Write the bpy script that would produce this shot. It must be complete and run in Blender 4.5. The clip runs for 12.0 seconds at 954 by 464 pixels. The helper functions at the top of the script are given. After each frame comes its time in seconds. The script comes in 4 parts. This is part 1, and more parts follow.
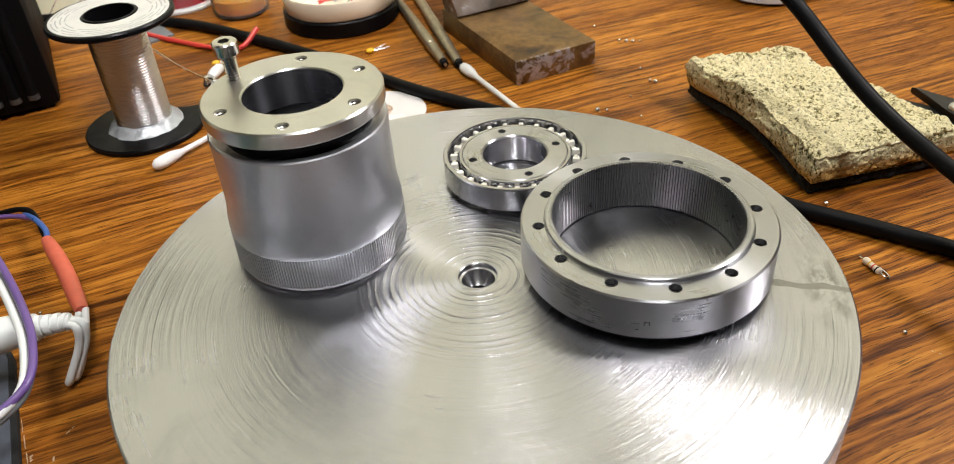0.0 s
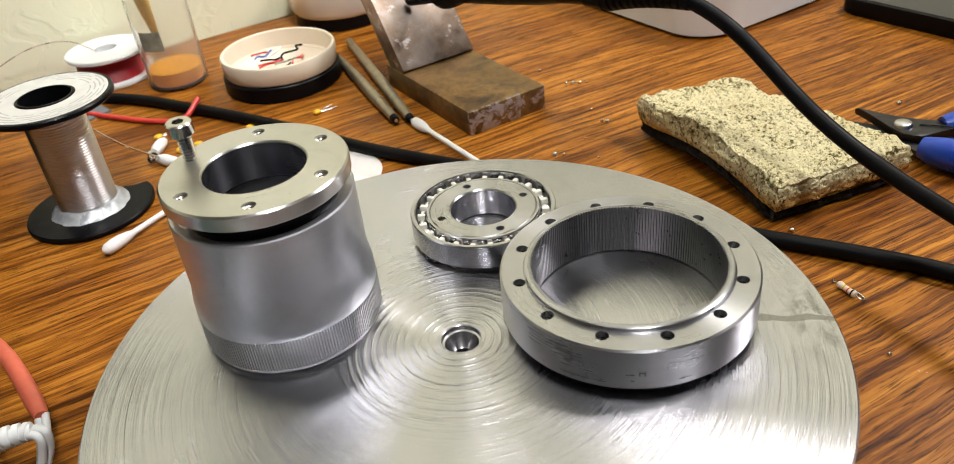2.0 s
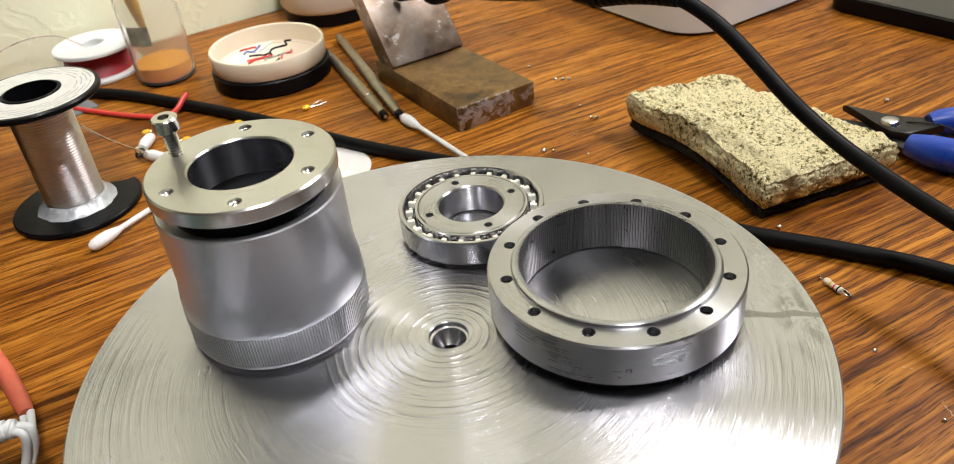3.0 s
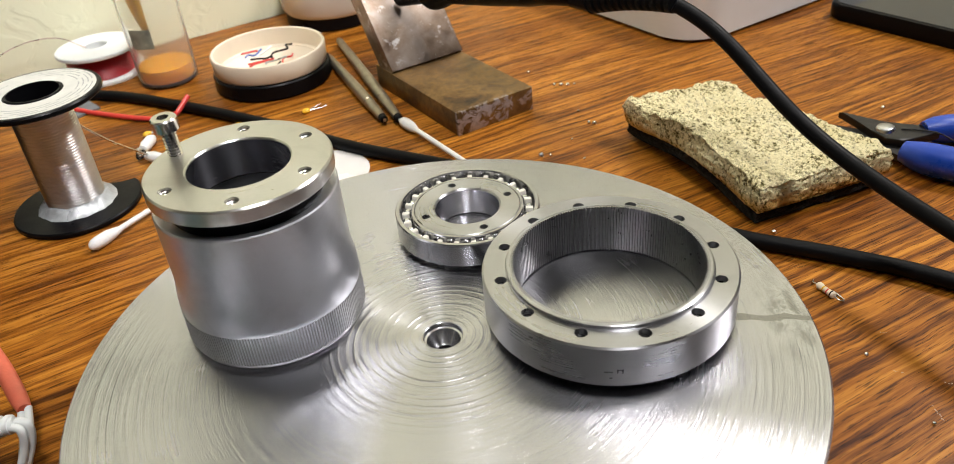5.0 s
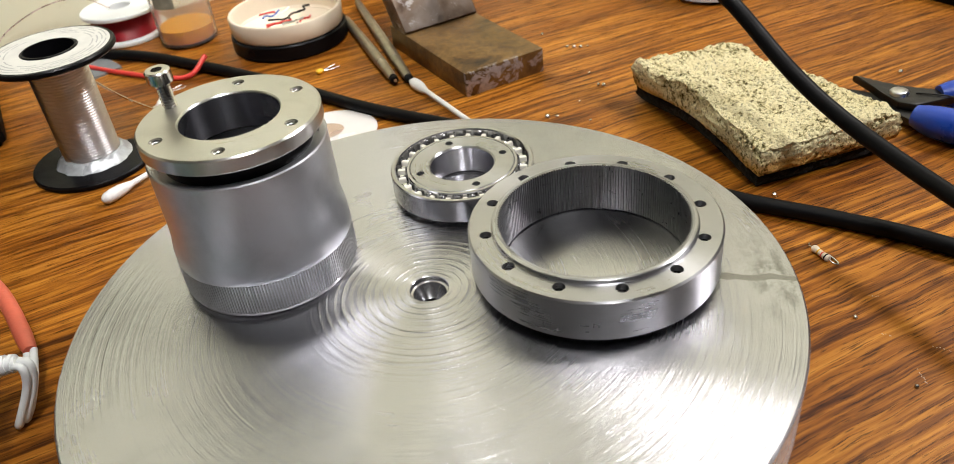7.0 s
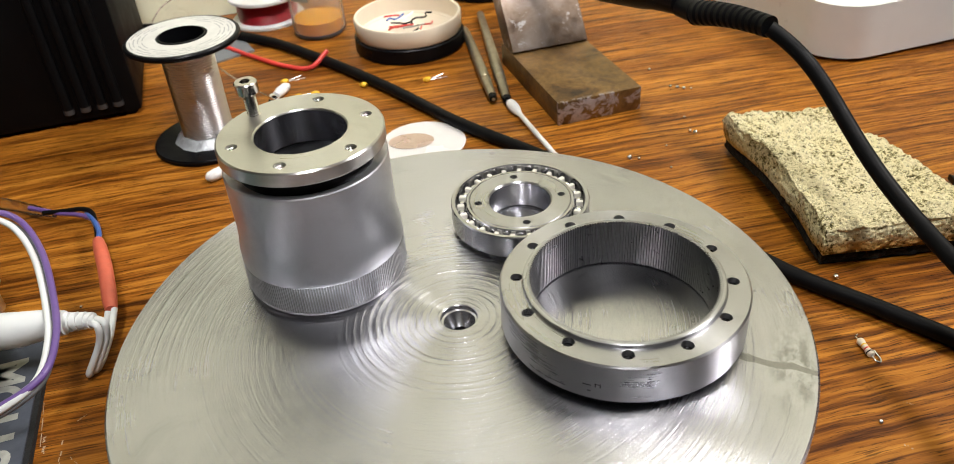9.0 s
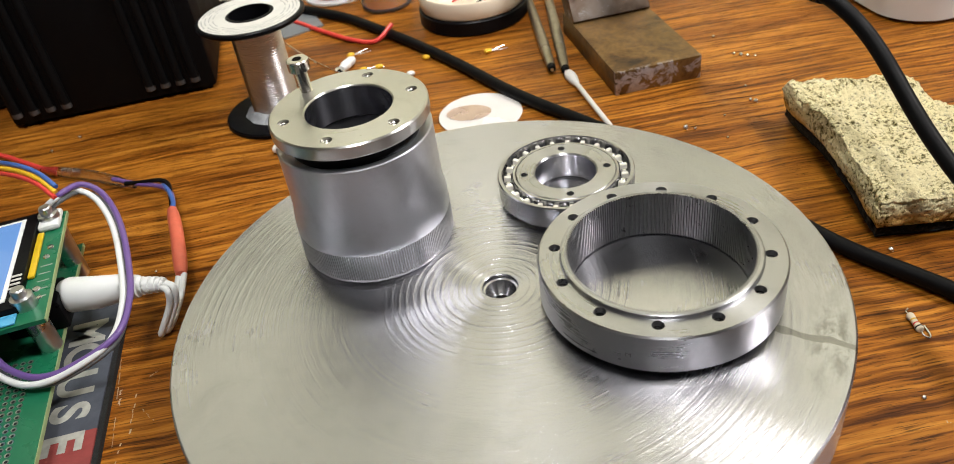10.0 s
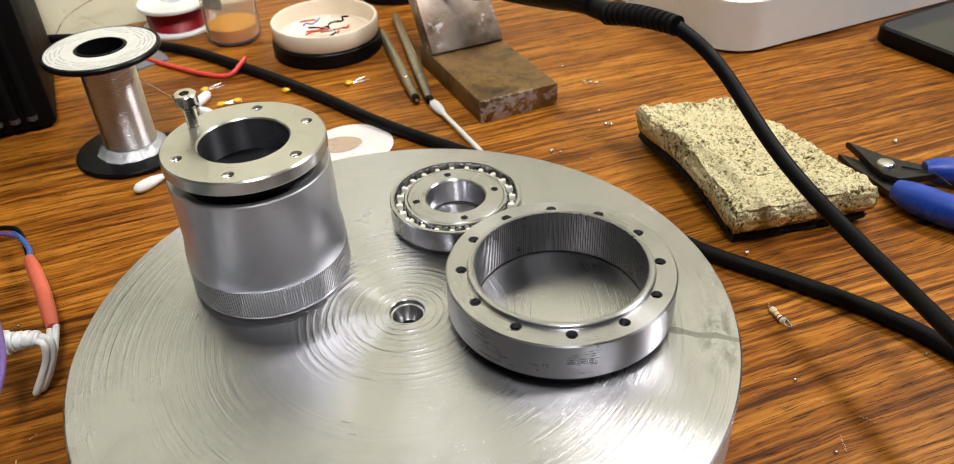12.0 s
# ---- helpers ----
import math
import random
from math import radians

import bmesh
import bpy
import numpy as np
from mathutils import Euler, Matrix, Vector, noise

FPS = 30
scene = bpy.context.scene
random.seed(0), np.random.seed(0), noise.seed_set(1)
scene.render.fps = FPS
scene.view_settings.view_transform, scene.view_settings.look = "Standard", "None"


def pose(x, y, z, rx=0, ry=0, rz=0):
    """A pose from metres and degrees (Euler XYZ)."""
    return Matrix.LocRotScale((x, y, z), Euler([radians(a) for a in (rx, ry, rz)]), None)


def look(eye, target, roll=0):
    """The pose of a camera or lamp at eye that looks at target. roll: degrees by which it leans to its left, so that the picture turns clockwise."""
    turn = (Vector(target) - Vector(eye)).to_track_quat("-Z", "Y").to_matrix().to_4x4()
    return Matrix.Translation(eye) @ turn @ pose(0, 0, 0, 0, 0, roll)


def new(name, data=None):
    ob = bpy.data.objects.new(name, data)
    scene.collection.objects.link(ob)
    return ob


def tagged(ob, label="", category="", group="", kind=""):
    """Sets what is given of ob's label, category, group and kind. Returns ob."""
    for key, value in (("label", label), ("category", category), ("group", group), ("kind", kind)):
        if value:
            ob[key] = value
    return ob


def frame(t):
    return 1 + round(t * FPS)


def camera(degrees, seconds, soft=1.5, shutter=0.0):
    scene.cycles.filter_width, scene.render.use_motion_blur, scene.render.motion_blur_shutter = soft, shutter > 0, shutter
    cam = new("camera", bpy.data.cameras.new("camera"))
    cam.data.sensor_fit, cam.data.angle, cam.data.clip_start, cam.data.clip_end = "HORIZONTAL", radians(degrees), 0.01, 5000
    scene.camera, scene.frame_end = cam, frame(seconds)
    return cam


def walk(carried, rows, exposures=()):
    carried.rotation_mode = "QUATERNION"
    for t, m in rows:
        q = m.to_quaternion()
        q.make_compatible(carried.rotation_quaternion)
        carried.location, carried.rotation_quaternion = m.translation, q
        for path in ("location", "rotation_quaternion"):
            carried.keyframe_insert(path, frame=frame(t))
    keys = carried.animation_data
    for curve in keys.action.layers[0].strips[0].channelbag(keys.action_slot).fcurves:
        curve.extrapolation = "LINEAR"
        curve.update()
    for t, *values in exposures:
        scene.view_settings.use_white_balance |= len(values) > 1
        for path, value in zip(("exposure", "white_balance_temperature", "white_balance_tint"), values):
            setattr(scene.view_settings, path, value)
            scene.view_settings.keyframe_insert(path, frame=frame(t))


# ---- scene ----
cam = camera(61.3, 12.0, soft=0.9)
cam.data.dof.use_dof, cam.data.dof.focus_distance, cam.data.dof.aperture_fstop = True, 0.25, 26.0
walk(cam, [
    (0.0, pose(-0.0728, -0.1621, 0.1654, 53.40, 3.33, -27.24)),
    (0.5, pose(-0.0777, -0.1421, 0.1623, 53.56, 5.57, -33.46)),
    (1.0, pose(-0.0816, -0.1439, 0.1595, 54.91, 4.20, -35.94)),
    (1.5, pose(-0.0767, -0.1499, 0.1648, 55.75, 4.57, -34.04)),
    (2.0, pose(-0.0765, -0.1511, 0.1675, 55.81, 5.28, -33.43)),
    (2.5, pose(-0.0753, -0.1491, 0.1659, 55.47, 4.88, -33.59)),
    (3.0, pose(-0.0754, -0.1516, 0.1674, 55.49, 4.90, -33.88)),
    (3.5, pose(-0.0756, -0.1528, 0.1674, 55.64, 5.23, -33.93)),
    (5.5, pose(-0.0749, -0.1550, 0.1673, 56.00, 4.46, -33.45)),
    (6.0, pose(-0.0730, -0.1538, 0.1682, 54.99, 5.30, -33.75)),
    (6.5, pose(-0.0698, -0.1529, 0.1665, 54.65, 6.06, -32.58)),
    (7.0, pose(-0.0654, -0.1662, 0.1639, 54.13, 5.39, -30.68)),
    (7.5, pose(-0.0553, -0.1764, 0.1771, 54.19, 4.74, -23.88)),
    (9.5, pose(-0.0347, -0.1794, 0.1802, 54.13, 4.14, -16.51)),
    (10.0, pose(-0.0286, -0.1865, 0.1828, 52.60, 6.95, -12.91)),
    (10.5, pose(-0.0289, -0.1945, 0.1861, 52.95, 4.50, -12.60)),
    (11.0, pose(-0.0423, -0.1923, 0.1867, 53.41, 3.68, -20.31)),
    (11.5, pose(-0.0479, -0.1905, 0.1869, 53.99, 3.49, -23.87)),
    (12.0, pose(-0.0533, -0.1847, 0.1871, 53.84, 2.24, -24.96)),
])

# ---- world and light ----
world = bpy.data.worlds.new("room_air")
scene.world = world
world.use_nodes = True
world.node_tree.nodes["Background"].inputs[0].default_value = (0.9, 0.93, 1.0, 1)
world.node_tree.nodes["Background"].inputs[1].default_value = 0.012


def area_lamp(name, eye, target, size, watts, color, size_y=None):
    data = bpy.data.lights.new(name, "AREA")
    data.energy, data.color, data.size = watts, color, size
    if size_y:
        data.shape, data.size_y = "RECTANGLE", size_y
    else:
        data.shape = "DISK"
    ob = new(name, data)
    ob.matrix_world = look(eye, target)
    return ob


# unseen wide panel added in place of light coming off the pale ceiling
area_lamp("ceiling_bounce", (-0.02, -0.05, 1.64), (-0.02, -0.0499, 0.0), 1.40, 2.1, (1.0, 0.975, 0.955), 0.70)
area_lamp("ceiling_light_right", (1.00, -0.14, 1.13), (0.05, 0.0, 0.0), 0.26, 15.8, (1.0, 0.965, 0.94), 0.18)
# unseen lamp added only to brighten the wall behind the table
area_lamp("wall_fill", (-0.05, -0.50, 1.50), (0.0, 0.364, 0.32), 0.30, 2.8, (1.0, 0.985, 0.98)).data.spread = radians(56)
scene.view_settings.exposure = 0.0


# ---- mesh helpers ----
def part(name, bm, material, parent=None, label="", smooth=True):
    me = bpy.data.meshes.new(name)
    bmesh.ops.recalc_face_normals(bm, faces=bm.faces[:])
    bm.to_mesh(me)
    bm.free()
    if smooth:
        me.polygons.foreach_set("use_smooth", [True] * len(me.polygons))
        me.set_sharp_from_angle(angle=radians(34))
    if material:
        me.materials.append(material)
    ob = new(name, me)
    if parent:
        ob.parent = parent
    if label:
        ob["label"] = label
    return ob


def thing(name, m, label, category, group="", kind=""):
    ob = new(name)
    ob.empty_display_size = 0.01
    ob.matrix_world = m
    return tagged(ob, label, category, group, kind)


def lathe(profile, segs=96, bm=None, closed=False, m=None):
    """Turn a list of (r, z) round z. closed: the profile is a loop."""
    bm = bm or bmesh.new()
    m = m or Matrix()
    rings = []
    for r, z in profile:
        if r < 1e-7:
            rings.append([bm.verts.new(m @ Vector((0, 0, z)))] * segs)
        else:
            rings.append([bm.verts.new(m @ Vector((r * math.cos(a), r * math.sin(a), z)))
                          for a in (2 * math.pi * i / segs for i in range(segs))])
    pairs = list(zip(rings, rings[1:])) + ([(rings[-1], rings[0])] if closed else [])
    for a, b in pairs:
        for i in range(segs):
            j = (i + 1) % segs
            vs = []
            for v in (a[i], a[j], b[j], b[i]):
                if v not in vs:
                    vs.append(v)
            if len(vs) > 2:
                bm.faces.new(vs)
    return bm


def box(x0, y0, z0, x1, y1, z1, bevel=0.0, segs=2, bm=None, m=None):
    made = bmesh.new()
    bmesh.ops.create_cube(made, size=1)
    for v in made.verts:
        v.co = ((x0 + x1) / 2 + v.co.x * (x1 - x0), (y0 + y1) / 2 + v.co.y * (y1 - y0), (z0 + z1) / 2 + v.co.z * (z1 - z0))
    if bevel:
        bmesh.ops.bevel(made, geom=made.edges[:], offset=bevel, segments=segs, affect="EDGES", profile=0.5)
    if m:
        made.transform(m)
    if bm is None:
        return made
    me = bpy.data.meshes.new("tmp")
    made.to_mesh(me)
    made.free()
    bm.from_mesh(me)
    bpy.data.meshes.remove(me)
    return bm


def prism(outline, z0, z1, bevel=0.0, segs=2):
    """A plate with the given outline (counter-clockwise)."""
    bm = bmesh.new()
    low = [bm.verts.new((x, y, z0)) for x, y in outline]
    top = [bm.verts.new((x, y, z1)) for x, y in outline]
    bm.faces.new(low[::-1])
    bm.faces.new(top)
    n = len(outline)
    for i in range(n):
        bm.faces.new((low[i], low[(i + 1) % n], top[(i + 1) % n], top[i]))
    if bevel:
        rim = [e for e in bm.edges if abs(e.verts[0].co.z - e.verts[1].co.z) < 1e-9]
        bmesh.ops.bevel(bm, geom=rim, offset=bevel, segments=segs, affect="EDGES", profile=0.5)
    return bm


def rounded(w, d, r, n=8):
    out = []
    for cx, cy, a0 in ((w / 2 - r, d / 2 - r, 0), (-w / 2 + r, d / 2 - r, 90), (-w / 2 + r, -d / 2 + r, 180), (w / 2 - r, -d / 2 + r, 270)):
        for i in range(n + 1):
            a = radians(a0 + 90 * i / n)
            out.append((cx + r * math.cos(a), cy + r * math.sin(a)))
    return out


def spline(points, n=10):
    """Catmull-Rom through the points."""
    p = [Vector(q) for q in points]
    p = [2 * p[0] - p[1]] + p + [2 * p[-1] - p[-2]]
    out = []
    for i in range(1, len(p) - 2):
        for k in range(n):
            t = k / n
            out.append(0.5 * ((2 * p[i]) + (p[i + 1] - p[i - 1]) * t + (2 * p[i - 1] - 5 * p[i] + 4 * p[i + 1] - p[i + 2]) * t * t
                              + (3 * p[i] - p[i - 1] - 3 * p[i + 1] + p[i + 2]) * t ** 3))
    out.append(p[-2])
    return out


def tube(path, radius, segs=12, bm=None, caps=True):
    """Sweep a circle along path; radius may be a number or one for each point."""
    bm = bm or bmesh.new()
    path = [Vector(p) for p in path]
    n = len(path)
    radii = radius if isinstance(radius, (list, tuple)) else [radius] * n
    side = None
    rings = []
    for i, p in enumerate(path):
        d = (path[min(i + 1, n - 1)] - path[max(i - 1, 0)]).normalized()
        if side is None:
            side = d.orthogonal().normalized()
        side = (side - d * side.dot(d)).normalized()
        up = d.cross(side)
        rings.append([bm.verts.new(p + radii[i] * (math.cos(a) * side + math.sin(a) * up))
                      for a in (2 * math.pi * k / segs for k in range(segs))])
    for a, b in zip(rings, rings[1:]):
        for k in range(segs):
            j = (k + 1) % segs
            bm.faces.new((a[k], a[j], b[j], b[k]))
    if caps:
        bm.faces.new(rings[0][::-1])
        bm.faces.new(rings[-1])
    return bm


def carve(bm, cutter):
    """bm less cutter, as a new bmesh."""
    obs = []
    for b in (bm, cutter):
        me = bpy.data.meshes.new("tmp")
        bmesh.ops.recalc_face_normals(b, faces=b.faces[:])
        b.to_mesh(me)
        b.free()
        obs.append(new("tmp", me))
    mod = obs[0].modifiers.new("cut", "BOOLEAN")
    mod.operation, mod.object, mod.solver = "DIFFERENCE", obs[1], "EXACT"
    bpy.context.view_layer.update()
    done = bmesh.new()
    done.from_mesh(obs[0].evaluated_get(bpy.context.evaluated_depsgraph_get()).to_mesh())
    for ob in obs:
        me = ob.data
        bpy.data.objects.remove(ob)
        bpy.data.meshes.remove(me)
    return done


def drills(spots, r, z0, z1, segs=20):
    bm = bmesh.new()
    for x, y in spots:
        lathe([(0, z0), (r, z0), (r, z1), (0, z1)], segs, bm, m=Matrix.Translation((x, y, 0)))
    return bm


def on_circle(r, first, step, n):
    return [(r * math.cos(radians(first + step * i)), r * math.sin(radians(first + step * i))) for i in range(n)]


def lettering(body, size, m, material, parent, name="lettering", bold=0.0):
    """Flat letters as a mesh."""
    cu = bpy.data.curves.new("tmp", "FONT")
    cu.body, cu.size, cu.extrude, cu.align_x, cu.offset = body, size, 0.00003, "CENTER", bold * size
    ob = new("tmp", cu)
    bpy.context.view_layer.update()
    bm = bmesh.new()
    bm.from_mesh(ob.evaluated_get(bpy.context.evaluated_depsgraph_get()).to_mesh())
    bpy.data.objects.remove(ob)
    bpy.data.curves.remove(cu)
    bm.transform(m)
    return part(name, bm, material, parent, smooth=False)


# ---- materials ----
class Mat:
    """A node material with a Principled shader and a few shortcuts."""

    def __init__(self, name, color=(0.5, 0.5, 0.5), rough=0.5, metal=0.0, **more):
        self.m = bpy.data.materials.new(name)
        self.m.use_nodes = True
        self.t = self.m.node_tree
        self.b = self.t.nodes["Principled BSDF"]
        self.b.inputs["Base Color"].default_value = (*color, 1)
        self.b.inputs["Roughness"].default_value = rough
        self.b.inputs["Metallic"].default_value = metal
        for key, value in more.items():
            self.b.inputs[key.replace("_", " ")].default_value = value

    def node(self, kind):
        return self.t.nodes.new(kind)

    def link(self, a, b):
        self.t.links.new(a, b)

    def coords(self, scale=(1, 1, 1), rot=(0, 0, 0)):
        c = self.node("ShaderNodeTexCoord")
        mp = self.node("ShaderNodeMapping")
        mp.inputs["Scale"].default_value = scale
        mp.inputs["Rotation"].default_value = rot
        self.link(c.outputs["Object"], mp.inputs[0])
        return mp.outputs[0]

    def noise(self, vector, scale, detail=4, rough=0.55, distort=0.0):
        n = self.node("ShaderNodeTexNoise")
        n.inputs["Scale"].default_value, n.inputs["Detail"].default_value = scale, detail
        n.inputs["Roughness"].default_value, n.inputs["Distortion"].default_value = rough, distort
        self.link(vector, n.inputs["Vector"])
        return n.outputs[0]

    def ramp(self, fac, *stops):
        n = self.node("ShaderNodeValToRGB")
        e = n.color_ramp.elements
        while len(e) < len(stops):
            e.new(0.5)
        for el, (pos, col) in zip(e, stops):
            el.position = pos
            el.color = (*col, 1) if isinstance(col, tuple) else (col, col, col, 1)
        self.link(fac, n.inputs[0])
        return n.outputs[0]

    def mix(self, fac, a, b, blend="MIX"):
        n = self.node("ShaderNodeMix")
        n.data_type, n.blend_type = "RGBA", blend
        for sock, v in ((n.inputs[0], fac), (n.inputs[6], a), (n.inputs[7], b)):
            if isinstance(v, (int, float)):
                sock.default_value = v
            elif isinstance(v, tuple):
                sock.default_value = (*v, 1)
            else:
                self.link(v, sock)
        return n.outputs[2]

    def math(self, op, a, b=0.0):
        n = self.node("ShaderNodeMath")
        n.operation = op
        for sock, v in ((n.inputs[0], a), (n.inputs[1], b)):
            if isinstance(v, (int, float)):
                sock.default_value = v
            else:
                self.link(v, sock)
        return n.outputs[0]

    def base(self, out):
        self.link(out, self.b.inputs["Base Color"])

    def rough(self, out):
        self.link(out, self.b.inputs["Roughness"])

    def bump(self, height, strength, distance):
        n = self.node("ShaderNodeBump")
        n.inputs["Strength"].default_value, n.inputs["Distance"].default_value = strength, distance
        self.link(height, n.inputs["Height"])
        self.link(n.outputs[0], self.b.inputs["Normal"])

    def polar(self):
        """Radius and angle round the object's z axis."""
        c = self.node("ShaderNodeTexCoord")
        s = self.node("ShaderNodeSeparateXYZ")
        self.link(c.outputs["Object"], s.inputs[0])
        r = self.math("SQRT", self.math("ADD", self.math("MULTIPLY", s.outputs[0], s.outputs[0]), self.math("MULTIPLY", s.outputs[1], s.outputs[1])))
        a = self.math("ARCTAN2", s.outputs[1], s.outputs[0])
        return r, a, s.outputs[2]

    def vector(self, x, y, z=0.0):
        n = self.node("ShaderNodeCombineXYZ")
        for sock, v in zip(n.inputs, (x, y, z)):
            if isinstance(v, (int, float)):
                sock.default_value = v
            else:
                self.link(v, sock)
        return n.outputs[0]


def plain(name, color, rough=0.5, metal=0.0, vary=0.12, scale=300.0, bump=0.0, **more):
    """A surface with slight mottling, wear in its gloss and, if asked for, fine relief."""
    k = Mat(name, color, rough, metal, **more)
    v = k.coords()
    n = k.noise(v, scale, 5)
    k.base(k.mix(1.0, color, k.ramp(n, (0.25, 1 - vary), (0.75, 1 + 0.0)), "MULTIPLY"))
    k.rough(k.ramp(k.noise(v, scale * 0.35, 4), (0.3, max(0.02, rough - 0.08)), (0.7, min(1.0, rough + 0.1))))
    if bump:
        k.bump(k.noise(v, scale * 4, 4), bump, 0.0004)
    return k.m


def turned(name, color, rough, aniso, spacing, relief, rings=0.0, smear=0.25, stained=False):
    """Steel turned on a lathe: circular marks round its own z axis."""
    k = Mat(name, color, rough, 1.0, Anisotropic=aniso, Anisotropic_Rotation=0.25)
    tan = k.node("ShaderNodeTangent")
    tan.direction_type, tan.axis = "RADIAL", "Z"
    k.link(tan.outputs[0], k.b.inputs["Tangent"])
    r, a, z = k.polar()
    rs = k.math("MULTIPLY", r, 1.0 / spacing)
    zs = k.math("MULTIPLY", z, 1.0 / spacing)
    fine = k.noise(k.vector(rs, k.math("MULTIPLY", a, smear), zs), 1.0, 2, 0.6)
    hair = k.noise(k.vector(k.math("MULTIPLY", rs, 3.7), k.math("MULTIPLY", a, smear * 2.2), k.math("MULTIPLY", zs, 3.7)), 1.0, 2, 0.6)
    fine = k.math("ADD", k.math("MULTIPLY", fine, 0.62), k.math("MULTIPLY", hair, 0.38))
    mark = k.noise(k.vector(k.math("MULTIPLY", rs, 0.45), k.math("MULTIPLY", a, 0.9), 3.0), 1.0, 2, 0.5)
    height = k.math("ADD", fine, k.math("MULTIPLY", mark, 0.35))
    if rings:
        wav = k.math("SINE", k.math("ADD", k.math("MULTIPLY", r, 2 * math.pi / 0.0023), k.math("MULTIPLY", mark, 5.0)))
        wav = k.math("POWER", k.math("ADD", k.math("MULTIPLY", wav, 0.5), 0.5), 2.0)
        groove = k.noise(k.vector(k.math("MULTIPLY", r, 1.0 / 0.0011), k.math("MULTIPLY", a, 0.8), 7.0), 1.0, 2, 0.5)
        wav = k.math("MULTIPLY", wav, k.ramp(groove, (0.35, 0.15), (0.62, 1.3)))
        fade = k.ramp(k.math("MULTIPLY", r, 10.0), (0.05, 0.8), (0.30, 0.9), (0.40, 0.16), (0.7, 0.06), (0.90, 0.30))
        height = k.math("ADD", height, k.math("MULTIPLY", k.math("MULTIPLY", wav, rings), fade))
    k.bump(height, relief, 0.0002)
    stain = k.noise(k.coords(), 26.0, 5, 0.6)
    k.rough(k.math("ADD", k.ramp(stain, (0.3, rough - 0.02), (0.75, rough + 0.05)), k.math("MULTIPLY", fine, 0.06)))
    grime = k.noise(k.coords(), 60.0, 6, 0.7, 0.6)
    tone = k.mix(1.0, color, k.ramp(grime, (0.3, 0.88), (0.52, 1.0)), "MULTIPLY")
    if stained:
        # a dried oily run from the ring to the rim, and a smear along the rim
        s = k.node("ShaderNodeSeparateXYZ")
        k.link(k.coords((1, 1, 1), (0, 0, radians(42))), s.inputs[0])
        wob = k.math("MULTIPLY", k.math("SUBTRACT", k.noise(k.coords(), 120.0, 4, 0.6), 0.5), 0.006)
        across = k.math("ABSOLUTE", k.math("ADD", k.math("SUBTRACT", s.outputs[1], 0.0125), wob))
        run = k.math("MULTIPLY", k.math("LESS_THAN", across, 0.0011), k.math("GREATER_THAN", s.outputs[0], 0.078))
        sect = k.ramp(k.math("ABSOLUTE", k.math("ADD", a, 0.60)), (0.04, 1.0), (0.24, 0.0))
        rim = k.ramp(k.math("MULTIPLY", r, 10.0), (0.86, 0.0), (0.93, 1.0), (0.985, 1.0), (0.998, 0.2))
        smear_mask = k.math("MULTIPLY", k.math("MULTIPLY", sect, rim), k.ramp(k.noise(k.vector(k.math("MULTIPLY", r, 260.0), k.math("MULTIPLY", a, 14.0)), 1.0, 5, 0.7), (0.45, 0.0), (0.6, 0.8)))
        dirt = k.math("MAXIMUM", k.math("MULTIPLY", run, 0.75), smear_mask)
        tone = k.mix(dirt, tone, (0.24, 0.24, 0.23))
    k.base(tone)
    return k.m


M_DISC = turned("turned_disc_steel", (0.57, 0.57, 0.605), 0.21, 0.93, 0.00055, 0.85, rings=0.9, smear=0.8, stained=True)
M_RING = turned("turned_ring_steel", (0.46, 0.46, 0.48), 0.25, 0.85, 0.0006, 0.015)
M_HUB = turned("ground_hub_steel", (0.5, 0.5, 0.52), 0.25, 0.8, 0.0005, 0.2)
M_CUP = turned("satin_cup_steel", (0.64, 0.65, 0.69), 0.37, 0.1, 0.0004, 0.05)
M_CUP_TOP = turned("turned_flange_steel", (0.62, 0.61, 0.585), 0.27, 0.75, 0.0005, 0.16)
M_TEETH = plain("toothed_steel", (0.54, 0.54, 0.55), 0.38, 1.0, 0.2, 800)
M_POLISH = plain("polished_bore_steel", (0.5, 0.5, 0.53), 0.16, 1.0, 0.1, 200)
M_BORE = turned("turned_bore_steel", (0.74, 0.74, 0.79), 0.20, 0.9, 0.0006, 0.10)
M_CUP_BORE = turned("turned_cup_bore_steel", (0.46, 0.46, 0.52), 0.22, 0.9, 0.0006, 0.03)
M_COUNTERSINK = turned("turned_countersink_steel", (0.5, 0.5, 0.52), 0.2, 0.6, 0.0004, 0.08)
M_RING_TEETH = plain("dark_toothed_steel", (0.40, 0.40, 0.41), 0.34, 1.0, 0.2, 800)
# thread steel darkened: the shade inside the bolt holes is put into its colour
M_THREAD = plain("shaded_thread_steel", (0.10, 0.10, 0.105), 0.3, 1.0, 0.2, 800)
M_EDGE = turned("polished_rim_steel", (0.5, 0.5, 0.52), 0.2, 0.0, 0.0005, 0.03)
M_CHROME = plain("stainless_screw_steel", (0.66, 0.64, 0.6), 0.2, 1.0, 0.15, 500)
M_BALL = plain("ball_steel", (0.75, 0.75, 0.76), 0.1, 1.0, 0.03, 500)
M_CAGE = plain("cream_nylon", (0.72, 0.70, 0.62), 0.4, 0.0, 0.08, 500)
